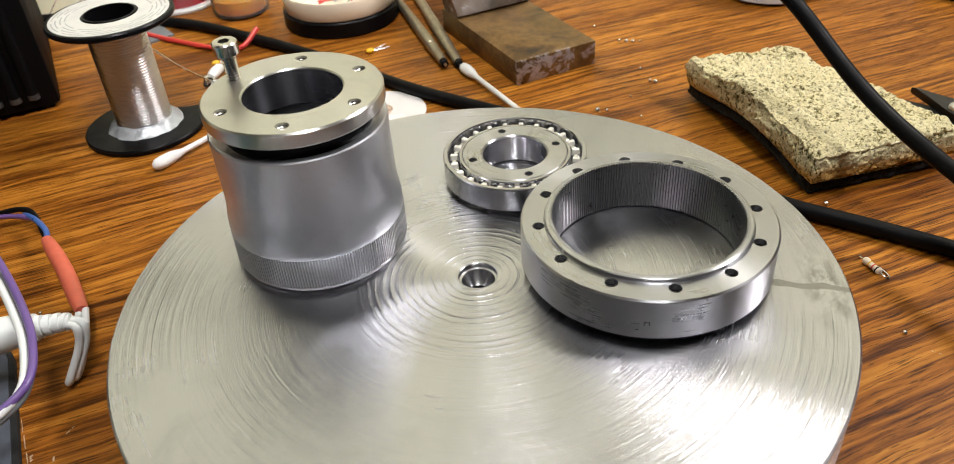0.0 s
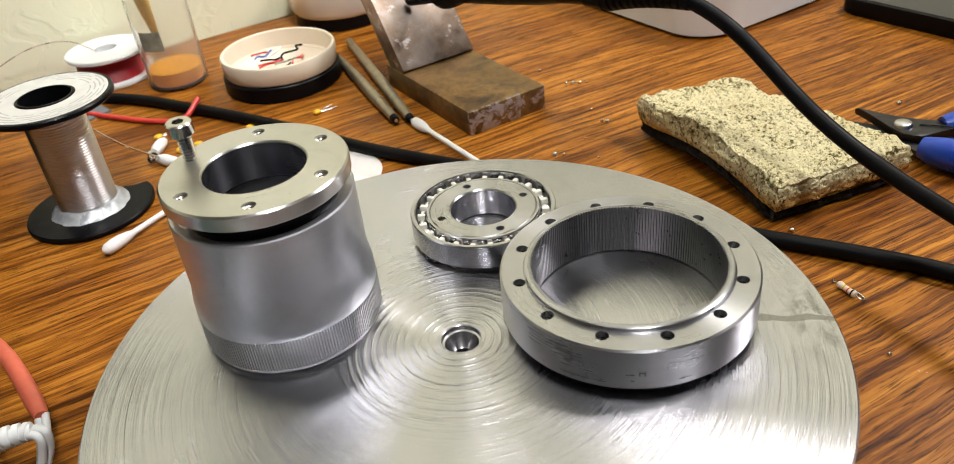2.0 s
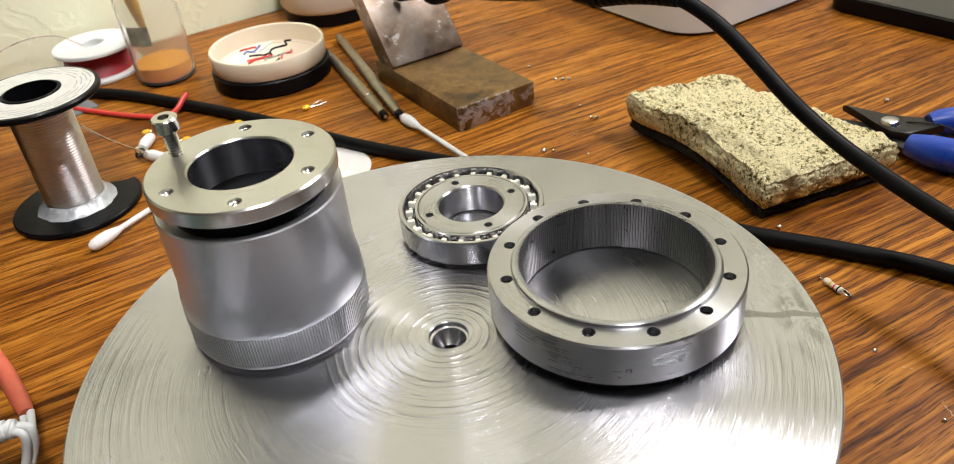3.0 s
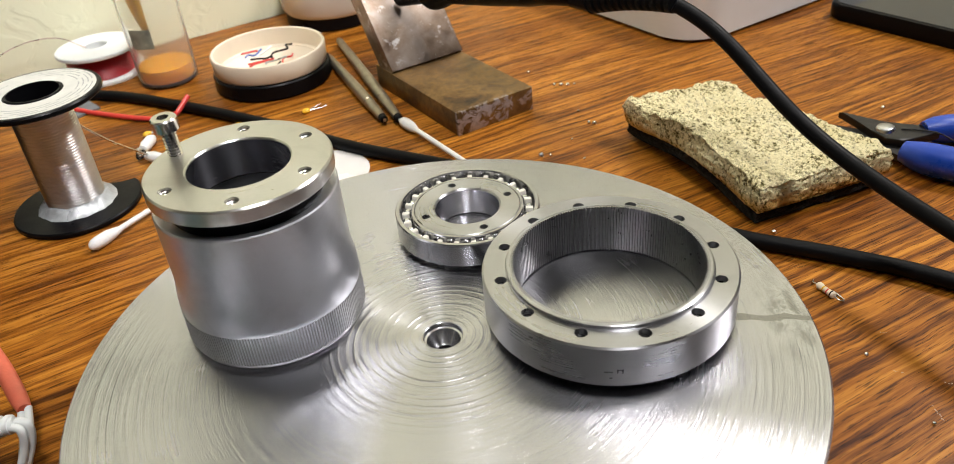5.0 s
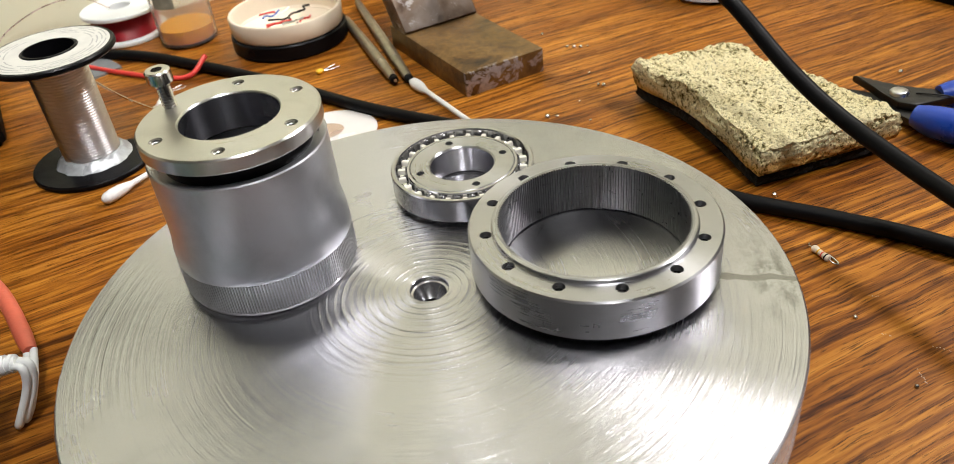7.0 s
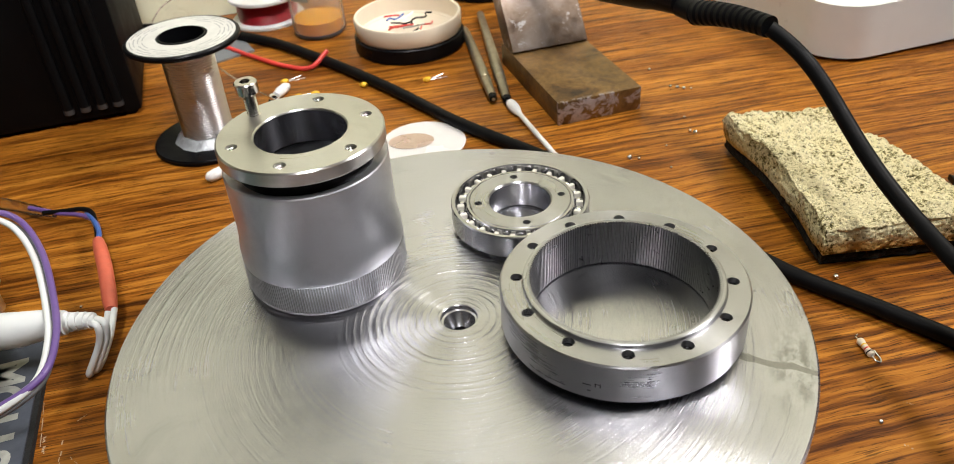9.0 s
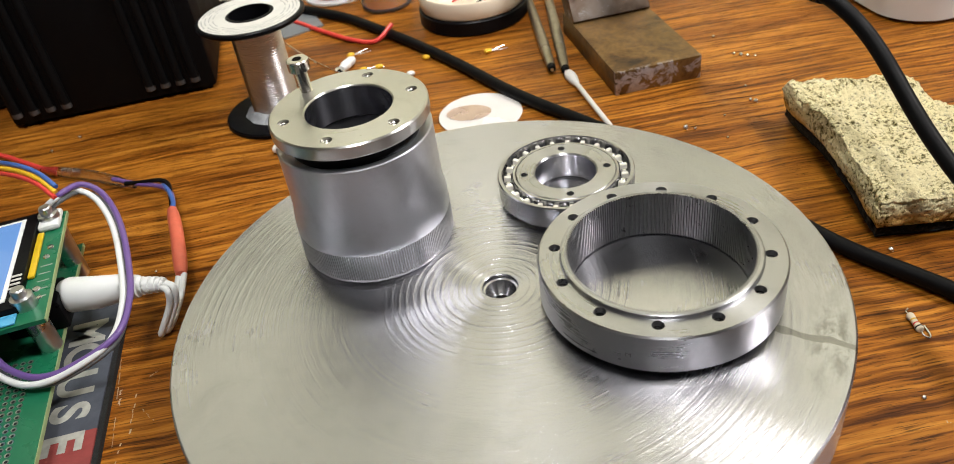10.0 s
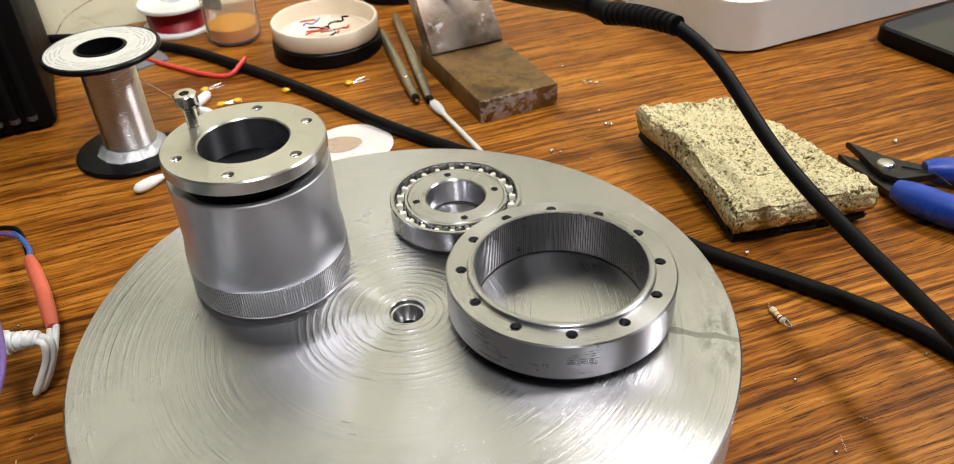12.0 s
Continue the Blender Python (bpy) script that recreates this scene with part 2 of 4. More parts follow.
# near-black steel, also used to paint the shade inside gaps and hollows
M_DARK = plain("dark_steel_and_gap_shade", (0.03, 0.03, 0.035), 0.4, 0.6, 0.2, 400)
M_RUBBER = plain("black_cable_rubber", (0.0035, 0.0035, 0.004), 0.5, 0.0, 0.2, 300, 0.12, Specular_IOR_Level=0.13)
M_PLASTIC_BLACK = plain("black_plastic", (0.004, 0.004, 0.005), 0.35, 0.0, 0.2, 300, 0.1, Specular_IOR_Level=0.12)
M_BLACK_PAINT = plain("black_anodised_metal", (0.0025, 0.0025, 0.003), 0.6, 0.0, 0.25, 150, 0.15, Specular_IOR_Level=0.12)
M_WHITE_PLASTIC = plain("white_plastic", (0.76, 0.78, 0.775), 0.35, 0.0, 0.05, 80)
M_CREAM = plain("cream_plastic", (0.80, 0.70, 0.55), 0.4, 0.0, 0.06, 120)
M_COTTON = plain("white_cotton", (0.85, 0.85, 0.84), 0.9, 0.0, 0.1, 900, 0.5)
M_PAPER_STICK = plain("white_paper_stick", (0.82, 0.82, 0.8), 0.6, 0.0, 0.08, 400)
M_RED_WIRE = plain("red_wire_insulation", (0.68, 0.055, 0.045), 0.35, 0.0, 0.1, 300)
M_SALMON = plain("salmon_heat_shrink", (0.66, 0.14, 0.08), 0.45, 0.0, 0.15, 300, 0.2)
M_PURPLE = plain("purple_wire_insulation", (0.16, 0.09, 0.30), 0.35, 0.0, 0.1, 300)
M_BLUE = plain("blue_wire_insulation", (0.06, 0.14, 0.42), 0.35, 0.0, 0.1, 300)
M_YELLOW = plain("yellow_component_paint", (0.80, 0.47, 0.02), 0.4, 0.0, 0.1, 400)
M_BLUE_GRIP = plain("blue_grip_plastic", (0.012, 0.06, 0.42), 0.32, 0.0, 0.1, 200)
M_TOOL = plain("dark_tool_steel", (0.045, 0.043, 0.042), 0.38, 0.8, 0.3, 250, 0.1)
M_SOLDER = plain("bright_solder", (0.72, 0.72, 0.72), 0.22, 1.0, 0.1, 600)
M_COPPER = plain("copper_foil", (0.76, 0.58, 0.52), 0.25, 0.8, 0.15, 200)
M_PCB = plain("green_solder_mask", (0.012, 0.16, 0.075), 0.3, 0.0, 0.18, 300)
M_SILVER = plain("aluminium_standoff", (0.62, 0.62, 0.62), 0.3, 1.0, 0.1, 300)
M_ALU = plain("pale_glazed_metal", (0.82, 0.81, 0.74), 0.12, 0.0, 0.06, 60)
M_PAPER = plain("grey_paper_label", (0.66, 0.65, 0.60), 0.6, 0.0, 0.15, 150)
M_PHONE_GLASS = Mat("dark_screen_glass", (0.03, 0.033, 0.035), 0.08).m
M_ROD = plain("tarnished_brass_steel", (0.44, 0.39, 0.29), 0.35, 0.85, 0.3, 250, 0.15)


def oak():
    k = Mat("varnished_oak", rough=0.38, Specular_IOR_Level=0.16)
    v = k.coords((1, 1, 1), (0, 0, radians(5)))
    warp = k.math("ADD", k.noise(v, 4.0, 2), k.math("MULTIPLY", k.noise(v, 22.0, 3), 0.22))
    off = k.node("ShaderNodeVectorMath")
    off.operation = "ADD"
    k.link(v, off.inputs[0])
    k.link(k.vector(0.0, k.math("MULTIPLY", warp, 0.020)), off.inputs[1])

    def along(x, y, detail, rough, distort=0.0):
        st = k.node("ShaderNodeMapping")
        st.inputs["Scale"].default_value = (x, y, x)
        k.link(off.outputs[0], st.inputs[0])
        return k.noise(st.outputs[0], 1.0, detail, rough, distort)

    board = along(1.6, 22.0, 2, 0.5)
    band = along(5.0, 260.0, 4, 0.6, 0.15)
    grain = along(26.0, 620.0, 3, 0.6)
    pore = along(75.0, 1500.0, 3, 0.7)
    tone = k.math("ADD", k.math("MULTIPLY", band, 0.5), k.math("MULTIPLY", grain, 0.5))
    col = k.ramp(tone, (0.375, (0.068, 0.018, 0.002)), (0.455, (0.195, 0.062, 0.006)), (0.52, (0.340, 0.122, 0.013)), (0.62, (0.52, 0.215, 0.029)))
    col = k.mix(1.0, col, k.ramp(pore, (0.37, 0.28), (0.46, 1.0)), "MULTIPLY")
    k.base(k.mix(1.0, col, k.ramp(board, (0.32, (0.66, 0.56, 0.48)), (0.50, (1.0, 1.0, 1.0)), (0.70, (1.12, 1.10, 1.05))), "MULTIPLY"))
    k.rough(k.ramp(pore, (0.3, 0.58), (0.6, 0.36)))
    k.bump(k.math("ADD", pore, k.math("MULTIPLY", tone, 0.4)), 0.2, 0.0004)
    return k.m


def plaster():
    k = Mat("pale_green_plaster", (0.62, 0.62, 0.40), 0.7)
    v = k.coords()
    n = k.noise(v, 52.0, 3, 0.5, 0.8)
    flat = k.ramp(n, (0.40, 0.0), (0.47, 1.0))
    k.base(k.mix(k.noise(v, 7.0, 3), (0.85, 0.85, 0.63), (0.79, 0.785, 0.56)))
    k.bump(k.math("ADD", flat, k.math("MULTIPLY", k.noise(v, 250.0, 4), 0.25)), 0.2, 0.0015)
    return k.m


def sponge_stuff():
    k = Mat("dry_cellulose", rough=0.95, Specular_IOR_Level=0.1)
    v = k.coords()
    cells = k.node("ShaderNodeTexVoronoi")
    cells.inputs["Scale"].default_value = 620.0
    k.link(v, cells.inputs["Vector"])
    pits = k.math("MULTIPLY", k.noise(v, 700.0, 5, 0.75), k.ramp(cells.outputs["Distance"], (0.1, 0.55), (0.5, 1.0)))
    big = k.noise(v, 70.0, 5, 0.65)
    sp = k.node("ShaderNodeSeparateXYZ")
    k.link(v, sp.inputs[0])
    # pale cream towards the top, orange lower down
    top_pale = k.ramp(k.math("ADD", k.math("MULTIPLY", sp.outputs[2], 50.0), k.math("MULTIPLY", big, 0.25)), (0.56, 0.0), (0.74, 1.0))
    col = k.mix(top_pale, k.mix(big, (0.66, 0.36, 0.09), (0.90, 0.60, 0.22)), k.mix(big, (0.86, 0.74, 0.40), (0.95, 0.88, 0.60)))
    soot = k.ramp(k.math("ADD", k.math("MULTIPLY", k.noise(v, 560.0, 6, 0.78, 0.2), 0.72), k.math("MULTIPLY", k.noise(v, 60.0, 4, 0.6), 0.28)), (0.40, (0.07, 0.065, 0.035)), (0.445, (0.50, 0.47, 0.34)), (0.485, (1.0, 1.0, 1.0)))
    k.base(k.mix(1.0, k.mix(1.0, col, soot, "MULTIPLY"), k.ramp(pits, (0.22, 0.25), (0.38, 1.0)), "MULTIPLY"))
    k.bump(k.math("ADD", pits, k.math("MULTIPLY", big, 0.4)), 1.0, 0.0016)
    return k.m


def rusty():
    k = Mat("scorched_steel", rough=0.5, metal=0.6)
    v = k.coords()
    big = k.noise(v, 48.0, 5, 0.62, 0.5)
    fine = k.noise(v, 420.0, 5, 0.7)
    flake = k.noise(v, 150.0, 5, 0.65, 0.8)
    col = k.ramp(big, (0.30, (0.060, 0.042, 0.026)), (0.43, (0.17, 0.098, 0.036)), (0.56, (0.26, 0.155, 0.055)), (0.72, (0.14, 0.085, 0.045)))
    # bare grey steel shows where the scale has flaked off the lower edges
    s = k.node("ShaderNodeSeparateXYZ")
    k.link(v, s.inputs[0])
    low = k.ramp(k.math("ADD", k.math("MULTIPLY", s.outputs[1], -60.0), 8.3), (0.40, 0.0), (0.52, 1.0))
    bare = k.math("MULTIPLY", k.ramp(flake, (0.47, 0.0), (0.53, 1.0)), low)
    col = k.mix(bare, col, (0.42, 0.38, 0.38))
    k.base(k.mix(1.0, col, k.ramp(fine, (0.3, 0.6), (0.6, 1.1)), "MULTIPLY"))
    k.rough(k.ramp(fine, (0.3, 0.40), (0.7, 0.62)))
    k.bump(k.math("ADD", fine, k.math("MULTIPLY", flake, 0.5)), 0.3, 0.0005)
    return k.m


def heat_marked():
    k = Mat("heat_marked_steel", rough=0.36, metal=0.9)
    v = k.coords()
    big = k.noise(v, 60.0, 4, 0.6, 0.3)
    spot = k.noise(v, 190.0, 5, 0.7, 0.4)
    col = k.ramp(big, (0.32, (0.13, 0.085, 0.06)), (0.48, (0.27, 0.20, 0.15)), (0.66, (0.36, 0.30, 0.26)))
    k.base(k.mix(k.ramp(spot, (0.58, 0.0), (0.66, 0.8)), col, (0.60, 0.57, 0.55)))
    k.rough(k.ramp(spot, (0.3, 0.30), (0.7, 0.5)))
    k.bump(spot, 0.15, 0.0004)
    return k.m


# near-black: the pad's own dark, with the shadow under the sponge painted in
def felt():
    k = Mat("dark_scrub_pad_and_shade", (0.012, 0.012, 0.011), 0.95)
    k.bump(k.noise(k.coords(), 900.0, 4), 0.8, 0.001)
    return k.m


def clear(name, color, rough, ior=1.45):
    return Mat(name, color, rough, IOR=ior, Transmission_Weight=1.0).m


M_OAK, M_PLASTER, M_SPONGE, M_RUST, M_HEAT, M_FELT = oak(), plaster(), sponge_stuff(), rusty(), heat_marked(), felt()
M_BOTTLE = Mat("frosted_plastic", (1.0, 1.0, 0.97), 0.22, IOR=1.10, Transmission_Weight=0.92).m
M_LIQUID = Mat("amber_liquid", (0.98, 0.42, 0.012), 0.15, IOR=1.15, Transmission_Weight=0.0).m
M_SLEEVE = clear("clear_sleeve", (0.95, 0.93, 0.88), 0.25)
M_CEILING = plain("white_ceiling_paint", (0.55, 0.55, 0.54), 0.9, 0.0, 0.05, 20)
M_ROOM = plain("grey_wall_paint", (0.24, 0.24, 0.26), 0.85, 0.0, 0.08, 15)
M_FLOOR = plain("brown_carpet", (0.14, 0.10, 0.07), 0.95, 0.0, 0.3, 120, 0.5)

# ---- room and table ----
WALL_Y = 0.364


def structure(name, bm, mat, label):
    return tagged(part(name, bm, mat, smooth=False), label, name.split("_")[0], kind="structure")


structure("wall_north", box(-1.9, WALL_Y, -0.75, 2.1, WALL_Y + 0.1, 1.7), M_PLASTER, "pale green textured plaster wall behind the table")
structure("wall_south", box(-1.9, -2.6, -0.75, 2.1, -2.5, 1.7), M_ROOM, "plain grey painted room wall")
structure("wall_east", box(2.0, -2.5, -0.75, 2.1, WALL_Y, 1.7), M_ROOM, "plain grey painted room wall")
structure("wall_west", box(-1.9, -2.5, -0.75, -1.8, WALL_Y, 1.7), M_ROOM, "plain grey painted room wall")
structure("floor", box(-1.9, -2.6, -0.85, 2.1, WALL_Y + 0.1, -0.75), M_FLOOR, "brown carpet floor under the table")
structure("ceiling", box(-1.9, -2.6, 1.7, 2.1, WALL_Y + 0.1, 1.8), M_CEILING, "plain white painted ceiling")

table = thing("table", pose(0, 0, 0), "varnished oak table with dark grain and scratches", "table")
part("tabletop", box(-0.75, -0.42, -0.03, 1.15, WALL_Y - 0.002, 0, 0.003), M_OAK, table)
for lx, ly in ((-0.7, -0.37), (1.1, -0.37), (-0.7, 0.31), (1.1, 0.31)):
    part("leg", box(lx - 0.03, ly - 0.03, -0.75, lx + 0.03, ly + 0.03, -0.03, 0.004), M_OAK, table)

# ---- the round plate and the gear parts on it ----
T = 0.0191
disc = thing("turntable_plate", pose(0.0008, -0.0012, 0), "large round turned steel plate lying on the table", "plate")
R = 0.101
part("plate", lathe([(0.0057, 0), (R - 0.0005, 0), (R, 0.0005), (R, T - 0.0006), (R - 0.0006, T), (0.0057, T)], 256, closed=True), M_DISC, disc)
part("countersink", lathe([(0.0057, T - 0.00005), (0.0055, T - 0.0002), (0.0054, T - 0.0015), (0.0048, T - 0.0017), (0.0024, T - 0.0055), (0.0022, T - 0.0056), (0.0022, 0.0002)], 64), M_COUNTERSINK, disc, "shiny countersunk centre hole")


def gear_band(r_in, r_out, z0, z1, teeth, inward):
    """A toothed ring; inward: the teeth point to the axis."""
    bm = bmesh.new()
    n = teeth * 4
    deep = 0.00055
    rows = [[], [], [], []]
    for i in range(n):
        a = 2 * math.pi * (i + (0.22 if i % 4 in (0, 2) else -0.22)) / n
        high = i % 4 in (1, 2)
        r = (r_in + (0 if high else deep)) if inward else (r_out - (0 if high else deep))
        back = r_out if inward else r_in
        for row, (rr, z) in zip(rows, ((back, z0), (r, z0), (r, z1), (back, z1))):
            row.append(bm.verts.new((rr * math.cos(a), rr * math.sin(a), z)))
    for p, q in ((0, 1), (1, 2), (2, 3)):
        for i in range(n):
            j = (i + 1) % n
            bm.faces.new((rows[p][i], rows[p][j], rows[q][j], rows[q][i]))
    bmesh.ops.recalc_face_normals(bm, faces=bm.faces[:])
    return bm


def thread_sleeve(x, y, r, z0, z1, pitch=0.0007):
    prof = []
    z = z0
    while z < z1:
        prof += [(r, z), (r - 0.0004, z + pitch / 2)]
        z += pitch
    return lathe(prof, 20, m=Matrix.Translation((x, y, 0)))


# internal gear ring
ring = thing("internal_gear_ring", pose(0.0449, -0.0196, T), "thick steel ring gear with fine inner teeth and bolt holes", "gear")
HR = 0.0148
holes = on_circle(0.0302, 126.1, 30, 12)
# boss coloured near-black to paint the shade in the gap under the ring
part("lower_boss", lathe([(0.0272, 0), (0.0310, 0), (0.0310, 0.0023), (0.0272, 0.0023)], 128, closed=True), M_DARK, ring, "recessed lower boss coloured near-black as gap shade")
body = lathe([(0.0272, 0.0021), (0.0340, 0.0021), (0.0345, 0.0021), (0.035, 0.0026), (0.035, HR - 0.0005), (0.0345, HR),
              (0.0286, HR), (0.0283, HR + 0.0003), (0.0282, HR + 0.0012), (0.0279, HR + 0.0014), (0.0272, HR + 0.0014)], 160, closed=True)
part("ring_body", carve(body, drills(holes, 0.0017, 0.004, HR + 0.004)), M_RING, ring)
part("inner_teeth", gear_band(0.0262, 0.02721, 0.0004, HR + 0.0013, 200, True), M_RING_TEETH, ring, "fine dark inner gear teeth")
for i, (hx, hy) in enumerate(holes):
    part("thread", thread_sleeve(hx, hy, 0.00172, 0.0045, HR - 0.0015), M_THREAD, ring)

bm = bmesh.new()
for a, z, w, h in ((-131.0, 0.0072, 0.0022, 0.0003), (-127.3, 0.0074, 0.0003, 0.0013), (-126.2, 0.0078, 0.0013, 0.0003), (-125.2, 0.0074, 0.0003, 0.0014), (-130.0, 0.0052, 0.0009, 0.0003)):
    box(-w / 2, -0.00003, z - h / 2, w / 2, 0.00003, z + h / 2, bm=bm, m=pose(0, 0, 0, 0, 0, a) @ pose(0.03502, 0, 0, 0, 0, 90))
part("etched_mark", bm, M_EDGE, ring, "faint etched marks")

# cup gear
CH = 0.0506
cup = thing("flexible_cup_gear", pose(-0.0318, 0.0390, T), "satin steel cup gear with flange and fine toothed band", "gear")
cup_holes = on_circle(0.0202, 66.1, -60, 6)
flange = lathe([(0.0137, CH - 0.0044), (0.0245, CH - 0.0044), (0.0248, CH - 0.0040), (0.0248, CH - 0.0005), (0.0243, CH), (0.0141, CH), (0.0137, CH - 0.0004)], 128, closed=True)
part("flange", carve(flange, drills(cup_holes, 0.0018, CH - 0.0100, CH + 0.002)), M_CUP_TOP, cup)
part("neck", lathe([(0.0137, CH - 0.0100), (0.0205, CH - 0.0100), (0.0205, CH - 0.0045), (0.0137, CH - 0.0045)], 96, closed=True), M_DARK, cup, "near-black groove under the flange")
part("bore_sleeve", lathe([(0.0142, CH - 0.0108), (0.0139, CH - 0.0112), (0.01362, CH - 0.0108), (0.01362, CH - 0.0006)], 96), M_CUP_BORE, cup, "turned shiny bore")
# hollow lined in near-black: the unlit depth of the cup as colour
part("cavity", lathe([(0.0139, CH - 0.0112), (0.0210, CH - 0.0175), (0.0238, CH - 0.022), (0.0234, 0.0045), (0.0234, 0.0004), (0, 0.0004)], 96), M_DARK, cup, "inside of the cup with shade painted near-black")
part("cup_body", lathe([(0.0145, CH - 0.0100), (0.0145, CH - 0.0160), (0.0220, CH - 0.0170), (0.0243, CH - 0.021), (0.0245, 0.0022), (0.0255, 0.0022), (0.0255, 0.0112), (0.0256, 0.0114), (0.02562, 0.0130), (0.0256, 0.0152), (0.0254, 0.0170), (0.0250, 0.0192), (0.0248, 0.0210), (0.0247, 0.0230),
                        (0.0247, CH - 0.0088), (0.0244, CH - 0.0084), (0.0225, CH - 0.0084), (0.0220, CH - 0.0100)], 128, closed=True), M_CUP, cup)
part("toothed_band", gear_band(0.0247, 0.0258, 0.0020, 0.0113, 200, False), M_TEETH, cup, "fine toothed band round the cup")
# darker ring steel here paints in the shadow on the cup's thin rim
part("lower_rim", lathe([(0.0235, 0.0), (0.0244, 0.0), (0.0251, 0.0005), (0.0254, 0.0012), (0.0254, 0.0021), (0.0235, 0.0021)], 128, closed=True), M_RING, cup)
for i, (hx, hy) in enumerate(cup_holes):
    part("thread", thread_sleeve(hx, hy, 0.00182, CH - 0.0043, CH - 0.0004), M_CHROME, cup)

# cap screw standing in the flange
screw = thing("cap_screw", pose(-0.0318 + cup_holes[5][0], 0.0390 + cup_holes[5][1], T + CH, 2, -2, 0), "stainless socket head screw half driven into the flange", "screw")
prof = [(0, -0.004), (0.0016, -0.004)]
z = -0.0038
while z < 0.0072:
    prof += [(0.0020, z), (0.0020, z + 0.00012), (0.0014, z + 0.00045), (0.0014, z + 0.0005)]
    z += 0.0009
prof += [(0.0019, 0.0074), (0.0019, 0.0076)]
part("thread", lathe(prof, 24), M_CHROME, screw, "threaded shank")
head = lathe([(0, 0.0076), (0.0033, 0.0076), (0.0035, 0.0078), (0.0035, 0.0109), (0.0031, 0.0113), (0, 0.0113)], 40)
part("head", carve(head, lathe([(0, 0.0092), (0.0017, 0.0092), (0.0017, 0.013), (0, 0.013)], 6)), M_CHROME, screw)

# thin-section ball bearing
BH = 0.0102
bearing = thing("ball_bearing", pose(0.0349, 0.0374, T), "thin steel ball bearing with bolted hub and nylon cage", "bearing")
hub_holes = on_circle(0.0142, 78.5, 90, 4)
hub = lathe([(0.0105, 0.0), (0.0150, 0.0), (0.0150, 0.0040), (0.0172, 0.0042), (0.0172, BH - 0.0003), (0.0169, BH), (0.0110, BH), (0.0105, BH - 0.0005)], 96, closed=True)
part("hub", carve(hub, drills(hub_holes, 0.0013, 0.002, BH + 0.002)), M_HUB, bearing)
part("bore_sleeve", lathe([(0.01042, 0.0008), (0.01042, BH - 0.0006)], 80), M_BORE, bearing, "turned shiny bore")
# thin near-black ring that paints the contact shadow at the bore's foot
part("bore_shadow_line", lathe([(0.01044, 0.0001), (0.01036, 0.0008)], 80), M_DARK, bearing)
part("inner_race", lathe([(0.0173, 0.0040), (0.0184, 0.0040), (0.0186, 0.0055), (0.0181, 0.0070), (0.0186, 0.0085), (0.0184, BH - 0.0004), (0.0181, BH - 0.0001), (0.0173, BH - 0.0001)], 128, closed=True), M_POLISH, bearing)
part("outer_race", lathe([(0.0215, 0.0026), (0.0230, 0.0026), (0.0234, 0.0030), (0.0234, BH + 0.0001), (0.0231, BH + 0.0005), (0.0221, BH + 0.0005), (0.0218, BH + 0.0001), (0.0222, 0.0070), (0.0218, 0.0040)], 128, closed=True), M_EDGE, bearing)
part("foot", box(-0.0222, 0.0005, 0.0, -0.0180, 0.0042, 0.0026, 0.0004), M_DARK, bearing)
ball = bmesh.new()
bmesh.ops.create_uvsphere(ball, u_segments=16, v_segments=10, radius=0.0017)
first = None
NB = 23
for i in range(NB):
    a = 2 * math.pi * i / NB
    if first is None:
        first = part("ball", ball, M_BALL, bearing)
        ob = first
    else:
        ob = new("ball", first.data)
        ob.parent = bearing
    ob.location = (0.0200 * math.cos(a), 0.0200 * math.sin(a), 0.0072)
part("cage_ring", lathe([(0.0190, 0.0044), (0.0212, 0.0044), (0.0212, 0.0054), (0.0190, 0.0054)], 96, closed=True), M_CAGE, bearing)
finger = None
for i in range(NB):
    a = 360 * (i + 0.5) / NB
    if finger is None:
        finger = part("cage_finger", box(-0.0012, -0.0008, 0.005, 0.0012, 0.0008, 0.0093, 0.0003), M_CAGE, bearing)
        ob = finger
    else:
        ob = new("cage_finger", finger.data)
        ob.parent = bearing
    ob.matrix_local = pose(0, 0, 0, 0, 0, a) @ pose(0.0201, 0, 0)

M_BOX_TOP = plain("pale_panel_plastic", (0.62, 0.66, 0.60), 0.3, 0.0, 0.06, 60)
M_GREY_CARD = plain("grey_card", (0.16, 0.17, 0.18), 0.6, 0.0, 0.15, 200)
M_FILM = plain("milky_film", (0.72, 0.69, 0.67), 0.22, 0.0, 0.1, 60)
M_WORN_LABEL = plain("worn_label_paper", (0.36, 0.36, 0.27), 0.7, 0.0, 0.6, 220)
M_WORN_RIB = plain("worn_rib_metal", (0.11, 0.11, 0.11), 0.45, 0.6, 0.4, 500)
M_WINDING = turned("solder_wire", (0.80, 0.79, 0.79), 0.33, 0.8, 0.0012, 0.05)
M_GLUE = plain("grey_glue", (0.52, 0.54, 0.56), 0.3, 0.3, 0.3, 400, 0.3)
M_PRINT_GREY = plain("grey_print", (0.42, 0.42, 0.40), 0.7, 0.0, 0.2, 500)
M_RED_WINDING = plain("red_wound_wire", (0.42, 0.008, 0.02), 0.35, 0.0, 0.2, 500, 0.2)

# ---- spools, bottle and dishes at the back ----


